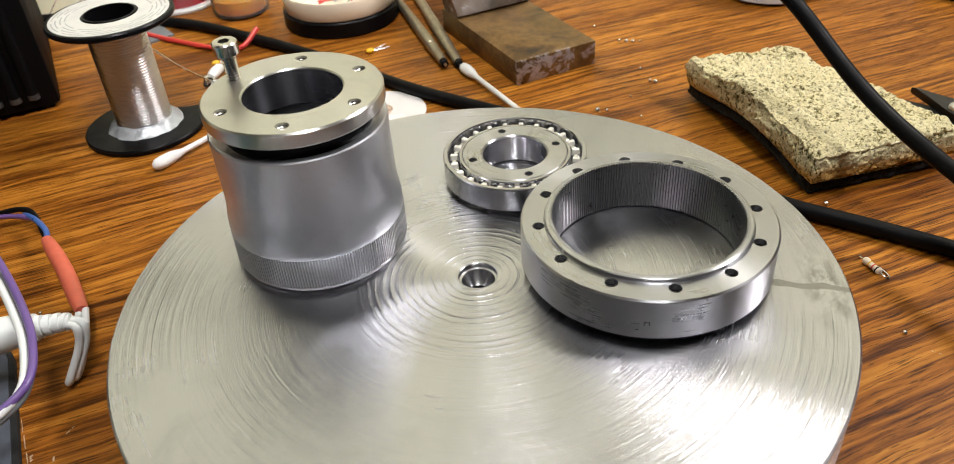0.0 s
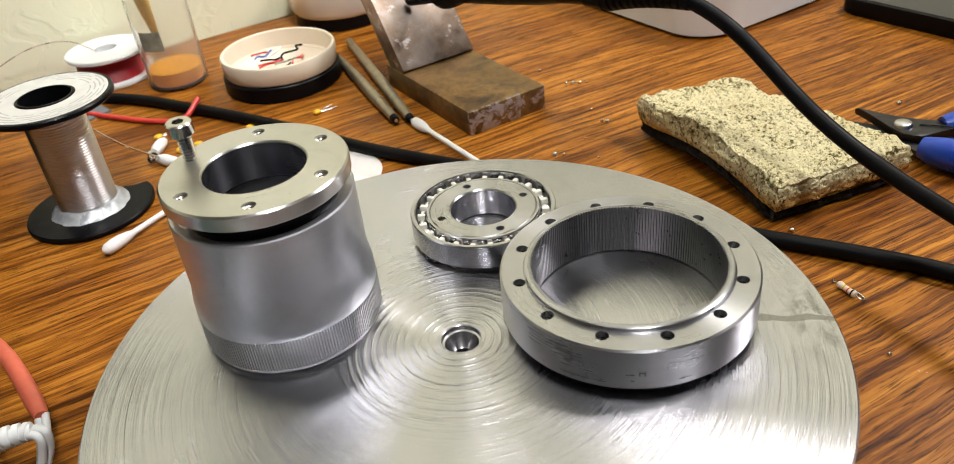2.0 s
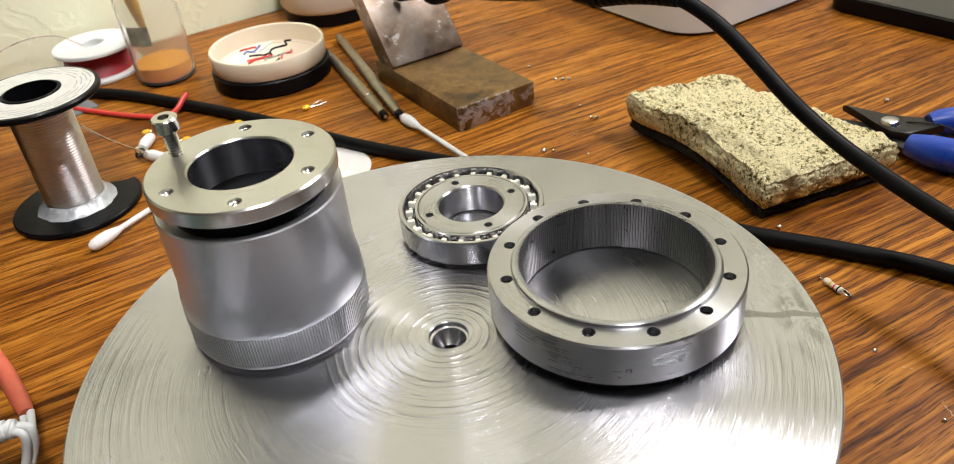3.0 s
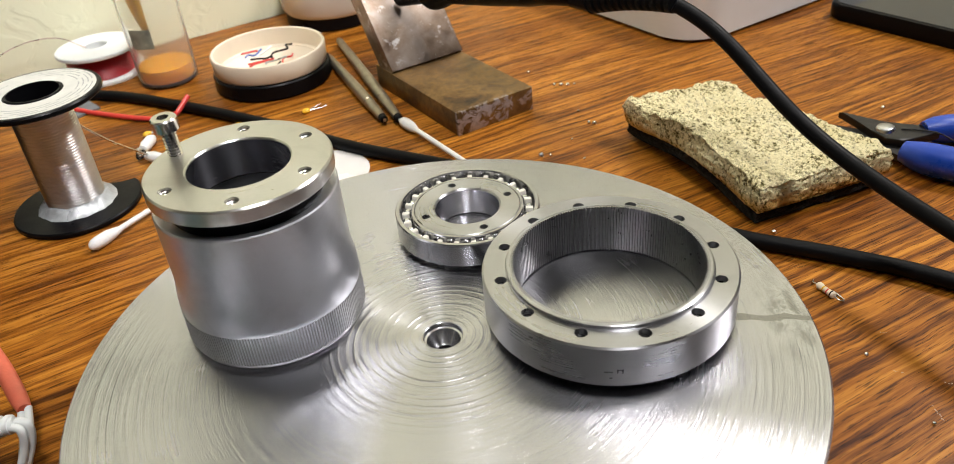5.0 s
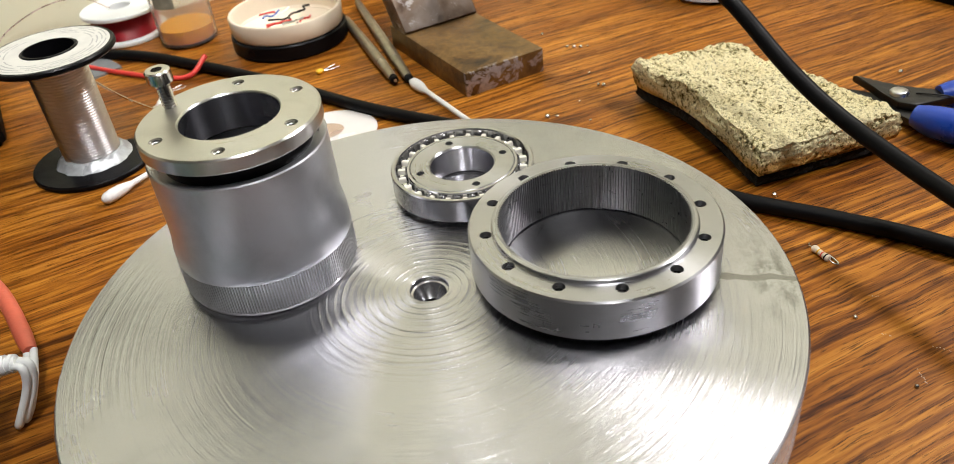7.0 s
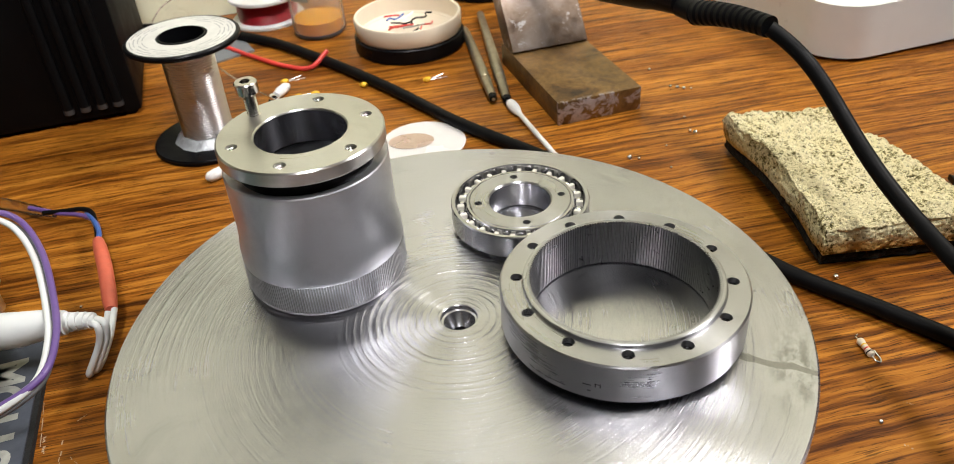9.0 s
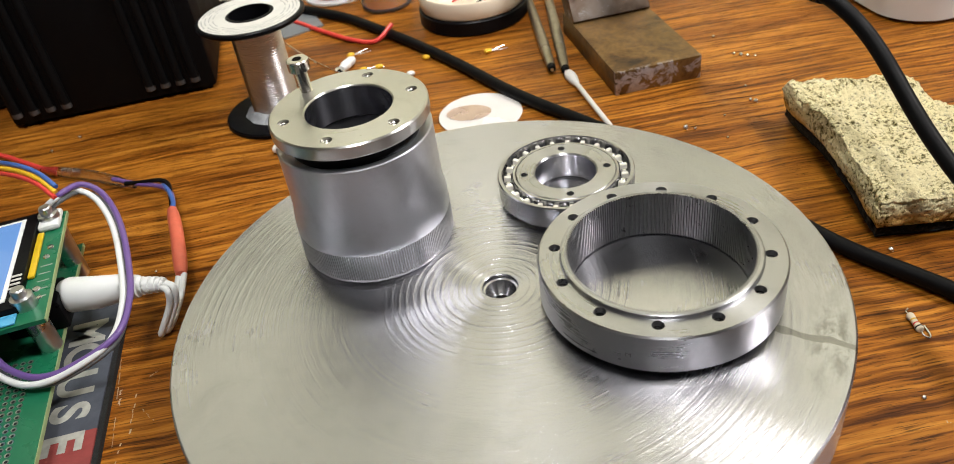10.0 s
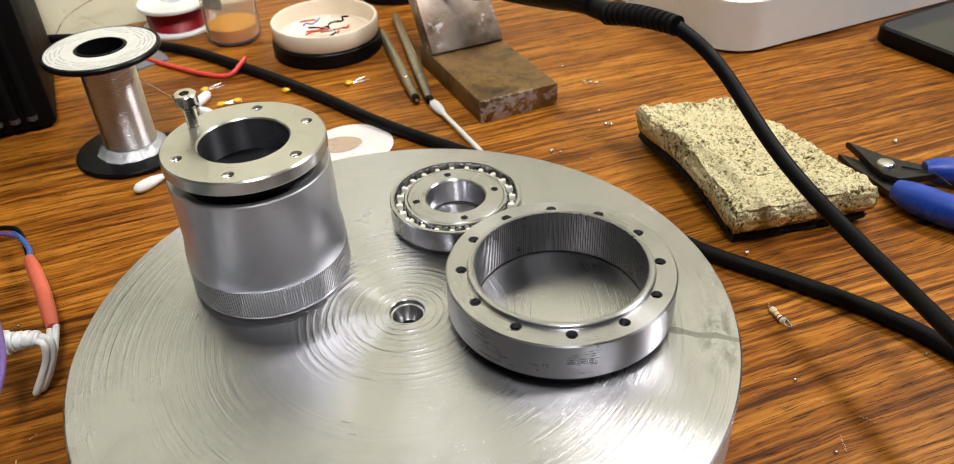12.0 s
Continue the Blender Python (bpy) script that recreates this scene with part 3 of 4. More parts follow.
def solder_spool():
    s = thing("solder_spool", pose(-0.0675, 0.1855, 0), "black solder spool with silver wire and paper label", "spool")
    base = lathe([(0.0, 0.0), (0.0250, 0.0), (0.0255, 0.0006), (0.0255, 0.0020), (0.0250, 0.0026), (0.0, 0.0026)], 96)
    base = carve(base, lathe([(0, -0.01), (0.017, -0.01), (0.017, 0.01), (0, 0.01)], 48, m=Matrix.Translation((0.0235, 0.0215, 0))))
    part("lower_flange", base, M_PLASTIC_BLACK, s, "broken black lower flange")
    prof, z = [], 0.0026
    while z < 0.0482:
        prof += [(0.01160 - 0.00017 * (1 - math.cos(2.4 * q)), z + 0.00058 * (1 + q)) for q in (-0.9, -0.6, -0.3, 0.0, 0.3, 0.6, 0.9)]
        z += 0.00116
    prof.append((0.0114, 0.0497))
    part("solder_winding", lathe(prof, 96), M_WINDING, s, "close turns of silver solder wire")
    bm = lathe([(0.0140, 0.0024), (0.0158, 0.0026), (0.0153, 0.0029), (0.0145, 0.0036), (0.0136, 0.0046), (0.0126, 0.0056), (0.0114, 0.0060)], 96)
    for v in bm.verts:
        n = noise.noise(v.co * 260)
        v.co.x *= 1 + 0.05 * n
        v.co.y *= 1 + 0.05 * n
        v.co.z = max(0.0026, v.co.z + 0.0010 * noise.noise(v.co * 190) * (v.co.z > 0.003))
    part("glue_bead", bm, M_GLUE, s, "ragged grey glue bead at the foot")
    part("upper_flange", lathe([(0.0098, 0.0496), (0.0245, 0.0496), (0.0251, 0.0502), (0.0251, 0.0514), (0.0246, 0.0520), (0.0108, 0.0520),
                                (0.0104, 0.0526), (0.0098, 0.0526)], 96, closed=True), M_PLASTIC_BLACK, s)
    part("core_tube", lathe([(0.0098, 0.0020), (0.0098, 0.0504)], 64), M_PLASTIC_BLACK, s)
    label = part("paper_label", lathe([(0.0112, 0.05205), (0.0112, 0.0522), (0.0232, 0.0522), (0.0234, 0.05205)], 96), M_PAPER, s, "worn grey paper label")
    for r in (0.0165, 0.0183, 0.0201, 0.0217):
        bm = bmesh.new()
        for k in range(9):
            a0 = 0.5 + k * 0.62 + r * 90
            pts = [(r * math.cos(a0 + 0.48 * i / 8), r * math.sin(a0 + 0.48 * i / 8)) for i in range(9)]
            for (x, y), (u, v) in zip(pts, pts[1:]):
                q = 1 + 0.0005 / r
                bm.faces.new([bm.verts.new((c, d, 0.05224)) for c, d in ((x, y), (x * q, y * q), (u * q, v * q), (u, v))])
        part("print_bar", bm, M_PRINT_GREY, label, smooth=False)
    return s


solder_spool()


def wire_spool():
    s = thing("wire_spool", pose(-0.0245, 0.3370, 0), "white spool wound with thin red wire", "spool")
    for name, z in (("lower_flange", 0.0), ("upper_flange", 0.0150)):
        part(name, lathe([(0.006, z), (0.0216, z), (0.0222, z + 0.0006), (0.0222, z + 0.0020), (0.0216, z + 0.0025), (0.006, z + 0.0025)], 80, closed=True), M_WHITE_PLASTIC, s)
    prof, z = [], 0.0025
    while z < 0.0149:
        prof += [(0.0178, z), (0.0182, z + 0.0004)]
        z += 0.0008
    part("wire_winding", lathe(prof, 72), M_RED_WINDING, s, "red wound wire")
    part("core", lathe([(0.006, 0.0025), (0.006, 0.0175), (0.0068, 0.0180), (0.0075, 0.0175)], 40), M_WHITE_PLASTIC, s)
    return s


wire_spool()

tagged(part("fine_wire", tube(spline([(-0.0300, 0.3340, 0.0185), (-0.0420, 0.3500, 0.0230), (-0.0620, 0.3560, 0.0220), (-0.0860, 0.3560, 0.0130), (-0.0980, 0.3540, 0.0010)], 8), 0.00028, 8), M_COPPER), "fine copper wire curling from the red spool", "wire")

bottle = thing("bottle", pose(0.0030, 0.3005, 0), "frosted clear bottle with a little amber liquid", "bottle")
wall_out = [(0.0, 0.0), (0.0140, 0.0), (0.0156, 0.0016), (0.0158, 0.004), (0.0158, 0.052), (0.0150, 0.058), (0.0105, 0.064), (0.0095, 0.066), (0.0095, 0.074)]
wall_in = [(0.0085, 0.074), (0.0085, 0.0655), (0.0095, 0.0632), (0.0140, 0.0572), (0.0148, 0.052), (0.0148, 0.0045), (0.0138, 0.0022), (0.0, 0.0016)]
part("glass", lathe(wall_out + wall_in, 64), M_BOTTLE, bottle)
part("liquid", lathe([(0.0, 0.0018), (0.0137, 0.0024), (0.01475, 0.0046), (0.01475, 0.0098), (0.0, 0.0098)], 64), M_LIQUID, bottle, "amber liquid")
part("dropper", tube([(-0.004, 0.002, 0.024), (-0.006, 0.0, 0.04), (-0.008, -0.002, 0.068)], [0.0012, 0.0030, 0.0050], 12), M_YELLOW, bottle, "yellow dropper stem inside")
bm = bmesh.new()
for i in range(9):
    a0, a1 = radians(205 + i * 5), radians(210 + i * 5)
    bm.faces.new([bm.verts.new((0.01592 * math.cos(a), 0.01592 * math.sin(a), z)) for a, z in ((a0, 0.0235), (a1, 0.0235), (a1, 0.0340), (a0, 0.0340))])
part("worn_label", bm, M_WORN_LABEL, bottle, "worn grey label")


def dish(x, y, base_r, base_h, rim_r, top, mat, words):
    d = thing("round_dish", pose(x, y, 0), words, "dish", "round dishes at the back")
    part("foot", lathe([(base_r - 0.0040, 0), (base_r - 0.001, 0), (base_r, 0.001), (base_r, base_h - 0.0006), (base_r - 0.0006, base_h), (base_r - 0.0040, base_h)], 80, closed=True), M_PLASTIC_BLACK, d, "black foot")
    part("bowl", lathe([(0, 0.0004), (base_r - 0.0046, 0.0004), (base_r - 0.0042, base_h + 0.0002), (base_r - 0.0016, base_h + 0.0003), (base_r - 0.0012, base_h + 0.001), (rim_r, top - 0.0012), (rim_r - 0.0005, top - 0.0002),
                        (rim_r - 0.0012, top), (rim_r - 0.0020, top - 0.0004), (rim_r - 0.0026, base_h + 0.0010), (rim_r - 0.0070, 0.0040), (rim_r - 0.0090, 0.0030), (0, 0.0028)], 80), mat, d)
    return d


dish_a = dish(0.0485, 0.2570, 0.0312, 0.0085, 0.0306, 0.0188, M_CREAM, "cream round dish with black foot holding wire scraps")
dish_b = dish(0.1180, 0.3280, 0.0300, 0.0100, 0.0345, 0.0300, M_ALU, "shiny metal dish on a black foot by the wall")
random.seed(4)
for i, (mat, word) in enumerate([(M_SILVER, "silver"), (M_RED_WIRE, "red"), (M_RUBBER, "black"), (M_RED_WIRE, "red"), (M_RED_WIRE, "red"), (M_RUBBER, "black"), (M_SILVER, "silver"), (M_RED_WIRE, "red"), (M_RUBBER, "black"), (M_BLUE, "blue"), (M_WHITE_PLASTIC, "white"), (M_RED_WIRE, "red"), (M_RUBBER, "black")]):
    cx, cy = 0.0490 + random.uniform(-0.008, 0.013), 0.2630 + random.uniform(-0.005, 0.007)
    a = random.uniform(-0.4, 0.9)
    pts = [(cx + (k - 1.5) * 0.0042 * math.cos(a) + random.uniform(-0.002, 0.002), cy + (k - 1.5) * 0.0042 * math.sin(a) + random.uniform(-0.002, 0.002), 0.0042 + 0.0008 * i + random.uniform(0, 0.001)) for k in range(4)]
    tagged(part("wire_scrap", tube(spline(pts, 5), 0.00055, 8), mat), "short %s wire offcut lying in the cream dish" % word, "wire", "wire scraps in the dish")
tagged(part("green_scrap", box(0.0340, 0.2570, 0.0030, 0.0395, 0.2610, 0.0060, 0.0005), M_PCB), "small green circuit scrap in the dish", "scrap")
tagged(part("clear_bead", lathe([(0, 0.0030), (0.0040, 0.0031), (0.0042, 0.0060), (0.003, 0.0078), (0, 0.0082)], 24, m=Matrix.Translation((0.0310, 0.2600, 0))), M_WHITE_PLASTIC), "white plastic cap in the dish", "cap")

# ---- black ribbed power unit ----
unit = thing("power_unit", pose(0, 0, 0), "black ribbed metal power unit standing on table", "power supply")
part("case", box(-0.2050, 0.2300, 0.0015, -0.0990, 0.3400, 0.1400, 0.0025), M_BLACK_PAINT, unit)
for fx in (-0.198, -0.106):
    for fy in (0.236, 0.334):
        part("foot", lathe([(0, 0), (0.004, 0), (0.0045, 0.002), (0, 0.002)], 20, m=Matrix.Translation((fx, fy, 0))), M_RUBBER, unit)
rib = None
for x in (-0.2005, -0.1920, -0.1838, -0.1757, -0.1325, -0.1247, -0.1169, -0.1092):
    for name, z0, z1, mat in (("rib", 0.0095, 0.1380, M_BLACK_PAINT), ("rib_end", 0.0070, 0.0095, M_WORN_RIB)):
        part(name, tube([(x, 0.2298, z0), (x, 0.2298, z1)], 0.0026, 12), mat, unit, "bare grey rib end" if name == "rib_end" else "")
# block added to make the shadowed area left of the power unit black
tagged(part("dark_filler_block", box(-0.3600, 0.2600, 0.0, -0.2120, 0.3500, 0.1500, 0.004), M_BLACK_PAINT), "black block added for the dark area beside the power unit", "case")

# ---- stand, soldering iron and cables ----
stand = thing("iron_stand", pose(0, 0, 0), "scorched steel stand with slanted back plate", "stand")
part("base_block", box(0.0873, 0.1296, 0.0, 0.1292, 0.2080, 0.0116, 0.0004), M_RUST, stand)
back = box(-0.0208, 0.0, 0.0, 0.0208, 0.0125, 0.0720, 0.0004)
back.transform(Matrix.Translation((0.1083, 0.1895, 0.0128)) @ pose(0, 0, 0, -38, 0, 0))
part("back_plate", back, M_HEAT, stand, "heat-marked bare steel back plate")
part("weld", tube([(0.0885, 0.1985, 0.0118), (0.1280, 0.1985, 0.0118)], 0.0030, 10), M_RUST, stand)

iron = thing("soldering_iron", pose(0, 0, 0), "black soldering iron with ribbed strain relief and cable", "soldering iron")
S = Vector((0.1262, 0.0398, 0.0727))
Q = Vector((0.1055, 0.2070, 0.0420))
D = (Q - S).normalized()
L = (Q - S).length
path, radii = [], []
for f, r in ((0.00, 0.0042), (0.012, 0.0044), (0.0125, 0.0052), (0.030, 0.0062), (0.040, 0.0078), (0.07, 0.0085), (0.105, 0.0080), (0.115, 0.0098), (0.122, 0.0098), (0.126, 0.0060), (0.135, 0.0045), (L - 0.001, 0.0042)):
    path.append(S + D * (0.037 + 0.86 * f if f < L - 0.002 else f))
    radii.append(r)
path = [p + Vector((0, 0, 0.006 * math.sin(math.pi * i / (len(path) - 1)))) for i, p in enumerate(path)]
part("handle", tube(path, radii, 28), M_PLASTIC_BLACK, iron)
relief_path, relief_r = [], []
for i in range(97):
    relief_path.append(S + D * (0.0385 * i / 96) + Vector((0, 0, 0.0012 * math.sin(math.pi * i / 96))))
    relief_r.append((0.0037 + 0.0010 * i / 96) * (1.0 if i % 8 in (0, 1, 2, 3, 4) or i < 6 else 0.78))
part("strain_relief", tube(relief_path, relief_r, 24), M_RUBBER, iron, "ribbed rubber strain relief")
P = [Vector(p) for p in ((0.1259, 0.0395, 0.0724), (0.1451, 0.0177, 0.0575), (0.1240, -0.0056, 0.0460), (0.1476, -0.0174, 0.0266), (0.1289, -0.0903, 0.0282))]
curve = []
for i in range(61):
    u = i / 60
    curve.append(sum((math.comb(4, k) * u ** k * (1 - u) ** (4 - k) * P[k] for k in range(5)), Vector()))
curve += spline([curve[-1], (0.1250, -0.1150, 0.0262), (0.1300, -0.1600, 0.0150), (0.1700, -0.2100, 0.0045), (0.2600, -0.2500, 0.0031), (0.4000, -0.2600, 0.0031)], 10)[1:]
part("cable", tube(curve, 0.0026, 18), M_RUBBER, iron, "black rubber cable")

cord = spline([(-0.2500, 0.3550, 0.0029), (-0.1600, 0.3520, 0.0029), (-0.0950, 0.3480, 0.0029), (-0.0350, 0.2985, 0.0029), (-0.0040, 0.2510, 0.0029), (0.0225, 0.1985, 0.0029), (0.0440, 0.1480, 0.0029), (0.0660, 0.1075, 0.0029),
               (0.0905, 0.0640, 0.0029), (0.1085, 0.0160, 0.0029), (0.1175, -0.0066, 0.0029), (0.1322, -0.0315, 0.0029), (0.1452, -0.0570, 0.0029), (0.1520, -0.0850, 0.0029), (0.1500, -0.1400, 0.0029), (0.1300, -0.2400, 0.0029)], 10)
tagged(part("black_cable", tube(cord, 0.0028, 18), M_RUBBER), "thick black rubber cable lying across the table", "cable")

# ---- white box and phone ----
white = thing("white_box", pose(0.3460, 0.2295, 0), "low white plastic box with rounded corners", "box")
part("shell", prism(rounded(0.2260, 0.2000, 0.024, 12), 0.0018, 0.0290, 0.005, 5), M_WHITE_PLASTIC, white)
part("lid_panel", prism(rounded(0.2040, 0.1780, 0.016, 10), 0.0288, 0.0296, 0.0004, 2), M_BOX_TOP, white, "pale green grey top panel")
for fx in (-0.085, 0.085):
    for fy in (-0.075, 0.075):
        part("foot", lathe([(0, 0), (0.008, 0), (0.008, 0.0018), (0, 0.0018)], 24, m=Matrix.Translation((fx, fy, 0))), M_CREAM, white, "cream rubber foot")

phone = thing("phone", pose(0.3600, 0.0400, 0, 0, 0, 3), "black smartphone lying face up on table", "phone")
part("body", prism(rounded(0.0740, 0.1500, 0.009, 8), 0.0, 0.0088, 0.0016, 3), M_PLASTIC_BLACK, phone)
part("screen", prism(rounded(0.0690, 0.1440, 0.006, 8), 0.0086, 0.0091), M_PHONE_GLASS, phone, "dark glossy screen")

# ---- flush cutters ----
cut = thing("flush_cutters", pose(0.2120, 0.0040, 0.0), "flush cutters with dark jaws and blue grips", "pliers")
part("pivot", lathe([(0, 0.0020), (0.0036, 0.0020), (0.0036, 0.0086), (0.0032, 0.0092), (0.0027, 0.0095), (0, 0.0095)], 32), M_SILVER, cut, "round steel pivot")
jaw = [(0.0010, 0.0220), (-0.0012, 0.0120), (-0.0040, 0.0040), (-0.0058, -0.0040), (-0.0030, -0.0100), (0.0060, -0.0125), (0.0130, -0.0150), (0.0150, -0.0080), (0.0085, -0.0010), (0.0052, 0.0050), (0.0040, 0.0110), (0.0022, 0.0200)]
part("jaw", prism(jaw, 0.0046, 0.0078, 0.0006), M_TOOL, cut)
jaw_low = [(-0.0050, 0.0195), (-0.0075, 0.0110), (-0.0080, 0.0010), (-0.0090, -0.0090), (-0.0095, -0.0150), (-0.0030, -0.0170), (0.0030, -0.0080), (0.0050, 0.0010), (0.0010, 0.0060), (-0.0025, 0.0120), (-0.0040, 0.0180)]
part("jaw", prism(jaw_low, 0.0016, 0.0046, 0.0006), M_TOOL, cut)
part("spring_wire", tube(spline([(0.0045, -0.0040, 0.0081), (0.0080, -0.0090, 0.0083), (0.0110, -0.0150, 0.0083), (0.0105, -0.0230, 0.0075)], 6), 0.0003, 8), M_TOOL, cut)


def grip(pts, r):
    path = spline(pts, 8)
    n = len(path)
    rr = [r * (0.55 + 0.45 * math.sin(math.pi * min(1.0, (i + 2) / (n * 0.45)) / 2)) * (1.0 if i < n - 4 else 0.6 + 0.1 * (n - 1 - i)) for i in range(n)]
    return tube(path, rr, 20)


part("grip", grip([(0.0125, -0.0085, 0.0062), (0.0185, -0.0120, 0.0062), (0.0300, -0.0210, 0.0062), (0.0500, -0.0400, 0.0062), (0.0700, -0.0620, 0.0062)], 0.0058), M_BLUE_GRIP, cut, "blue plastic grip")
part("grip", grip([(-0.0085, -0.0135, 0.0066), (-0.0075, -0.0215, 0.0066), (-0.0030, -0.0350, 0.0066), (0.0090, -0.0580, 0.0066), (0.0280, -0.0820, 0.0066)], 0.0064), M_BLUE_GRIP, cut, "blue plastic grip")

# ---- sponge ----


def sponge():
    s = thing("sponge", pose(0, 0, 0), "dry yellow cellulose sponge with soot specks and dark scrub layer blackened for the shadow under it", "sponge")
    f, l, b, r = (Vector(p) for p in ((0.1285, -0.0035, 0), (0.1425, 0.0815, 0), (0.1880, 0.0690, 0), (0.1850, -0.0160, 0)))
    mid = (f + l + b + r) / 4
    nu, nv, nw = 130, 84, 18

    def surface(u, v, w, bottom, top):
        p = (f * (1 - v) + r * v) * (1 - u) + (l * (1 - v) + b * v) * u
        p = mid + (p - mid) * (0.955 if bottom < 0.001 else 1.0)
        lift = 0.0050 * math.sin(math.pi * min(1.0, u * 1.05)) ** 1.5 * (1 - v) ** 1.5 + 0.0012 * u * (1 - v) + 0.0020 * max(0.0, v - 0.6)
        wave = 0.0042 * math.exp(-((u - 0.78) / 0.10) ** 2 - ((v - 0.55) / 0.5) ** 2)
        top_z = top + lift - wave + 0.0014 * noise.noise(p * 55) + 0.0011 * noise.noise(p * 160)
        z = (bottom + lift * 0.9) * (1 - w) + top_z * w
        q = Vector((p.x, p.y, z))
        rough = noise.noise(q * 480) + 0.6 * noise.noise(q * 1100)
        edge = min(u, 1 - u, v, 1 - v)
        q.z -= 0.0016 * math.exp(-edge * 60) * w
        q.z += 0.0010 * rough * w
        if edge < 1e-6:
            out = (p - (f + l + b + r) / 4).normalized()
            q += out * (0.0008 * rough + 0.0010 * noise.noise(q * 140) - 0.0012 * (2 * w - 1) ** 4)
        return q

    for name, z0, z1, mat, words in (("scrub_layer", 0.0004, 0.0060, M_FELT, "dark scrub layer blackened for the shadow under it"), ("foam", 0.0058, 0.0168, M_SPONGE, "")):
        bm = bmesh.new()
        grid = {}

        def at(i, j, k):
            key = (i, j, k)
            if key not in grid:
                grid[key] = bm.verts.new(surface(i / nu, j / nv, k / nw, z0, z1))
            return grid[key]

        for i in range(nu):
            for j in range(nv):
                bm.faces.new((at(i, j, nw), at(i, j + 1, nw), at(i + 1, j + 1, nw), at(i + 1, j, nw)))
                bm.faces.new((at(i, j, 0), at(i + 1, j, 0), at(i + 1, j + 1, 0), at(i, j + 1, 0)))
        for k in range(nw):
            for i in range(nu):
                bm.faces.new((at(i, 0, k), at(i, 0, k + 1), at(i + 1, 0, k + 1), at(i + 1, 0, k)))
                bm.faces.new((at(i, nv, k), at(i + 1, nv, k), at(i + 1, nv, k + 1), at(i, nv, k + 1)))
            for j in range(nv):
                bm.faces.new((at(0, j, k), at(0, j + 1, k), at(0, j + 1, k + 1), at(0, j, k + 1)))
                bm.faces.new((at(nu, j, k), at(nu, j, k + 1), at(nu, j + 1, k + 1), at(nu, j + 1, k)))
        bmesh.ops.recalc_face_normals(bm, faces=bm.faces[:])
        part(name, bm, mat, s, words)


sponge()

# ---- small tools and litter ----


def pick(a, b, words):
    t = thing("pick_handle", pose(0, 0, 0), words, "tool", "tapered picks")
    a, b = Vector(a), Vector(b)
    shape = ((0.0, 0.0018), (0.02, 0.0021), (0.30, 0.0025), (0.55, 0.0028), (0.78, 0.0028), (0.785, 0.0024), (0.80, 0.0028), (0.82, 0.0026), (0.93, 0.0023), (1.0, 0.0021))
    part("shaft", tube([a.lerp(b, f) for f, r in shape], [r for f, r in shape], 20), M_ROD, t)
    d = (b - a).normalized()
    part("tip_socket", tube([b - d * 0.0005, b + d * 0.0030, b + d * 0.0036], [0.0021, 0.0019, 0.0012], 16), M_RUBBER, t, "black tip socket")
    part("tip_core", tube([b + d * 0.0034, b + d * 0.0041], 0.0008, 10), M_SILVER, t)


pick((0.0815, 0.2567, 0.0029), (0.0678, 0.1670, 0.0029), "tapered tarnished metal pick lying beside the stand")
pick((0.0975, 0.2770, 0.0029), (0.0735, 0.1620, 0.0029), "tapered tarnished metal pick lying against the stand")


def swab(a, b, words):
    s = thing("cotton_swab", pose(0, 0, 0), words, "cotton swab", "cotton swabs")
    a, b = Vector(a), Vector(b)
    d = (b - a).normalized()
    n = (b - a).length
    part("stick", tube([a + d * 0.006, b - d * 0.006], 0.0012, 12), M_PAPER_STICK, s)
    for p, q in ((a, d), (b, -d)):
        prof = ((0.0, 0.0004), (0.0006, 0.0014), (0.002, 0.0023), (0.005, 0.0026), (0.009, 0.0024), (0.012, 0.0018), (0.0145, 0.0012))
        bm = tube([p + q * f for f, r in prof], [r for f, r in prof], 20)
        for v in bm.verts:
            v.co += Vector((noise.noise(v.co * 900), noise.noise(v.co * 900 + Vector((9, 0, 0))), 0)) * 0.00018
        part("cotton_tip", bm, M_COTTON, s, "fluffy cotton tip")


swab((0.0733, 0.1580, 0.0027), (0.0745, 0.0830, 0.0027), "white cotton swab lying against the steel plate")
swab((-0.0712, 0.1442, 0.0027), (-0.0035, 0.1765, 0.0027), "white cotton swab lying behind the steel cup")

film = thing("round_film", pose(0.0252, 0.1402, 0.0), "round white film with copper centre on table", "disc")
part("sheet", lathe([(0, 0.0002), (0.0192, 0.0002), (0.0196, 0.0006), (0.0192, 0.0009), (0, 0.0009)], 80), M_FILM, film)
bm = lathe([(0, 0.0010), (0.0094, 0.0010), (0.0095, 0.00115), (0, 0.0012)], 48, m=Matrix.Translation((-0.0050, 0.0022, 0)) @ pose(0, 0, 0, 0, 0, -14) @ Matrix.Diagonal((1.1, 0.75, 1.0, 1.0)))
part("copper_spot", bm, M_COPPER, film, "shiny copper spot")


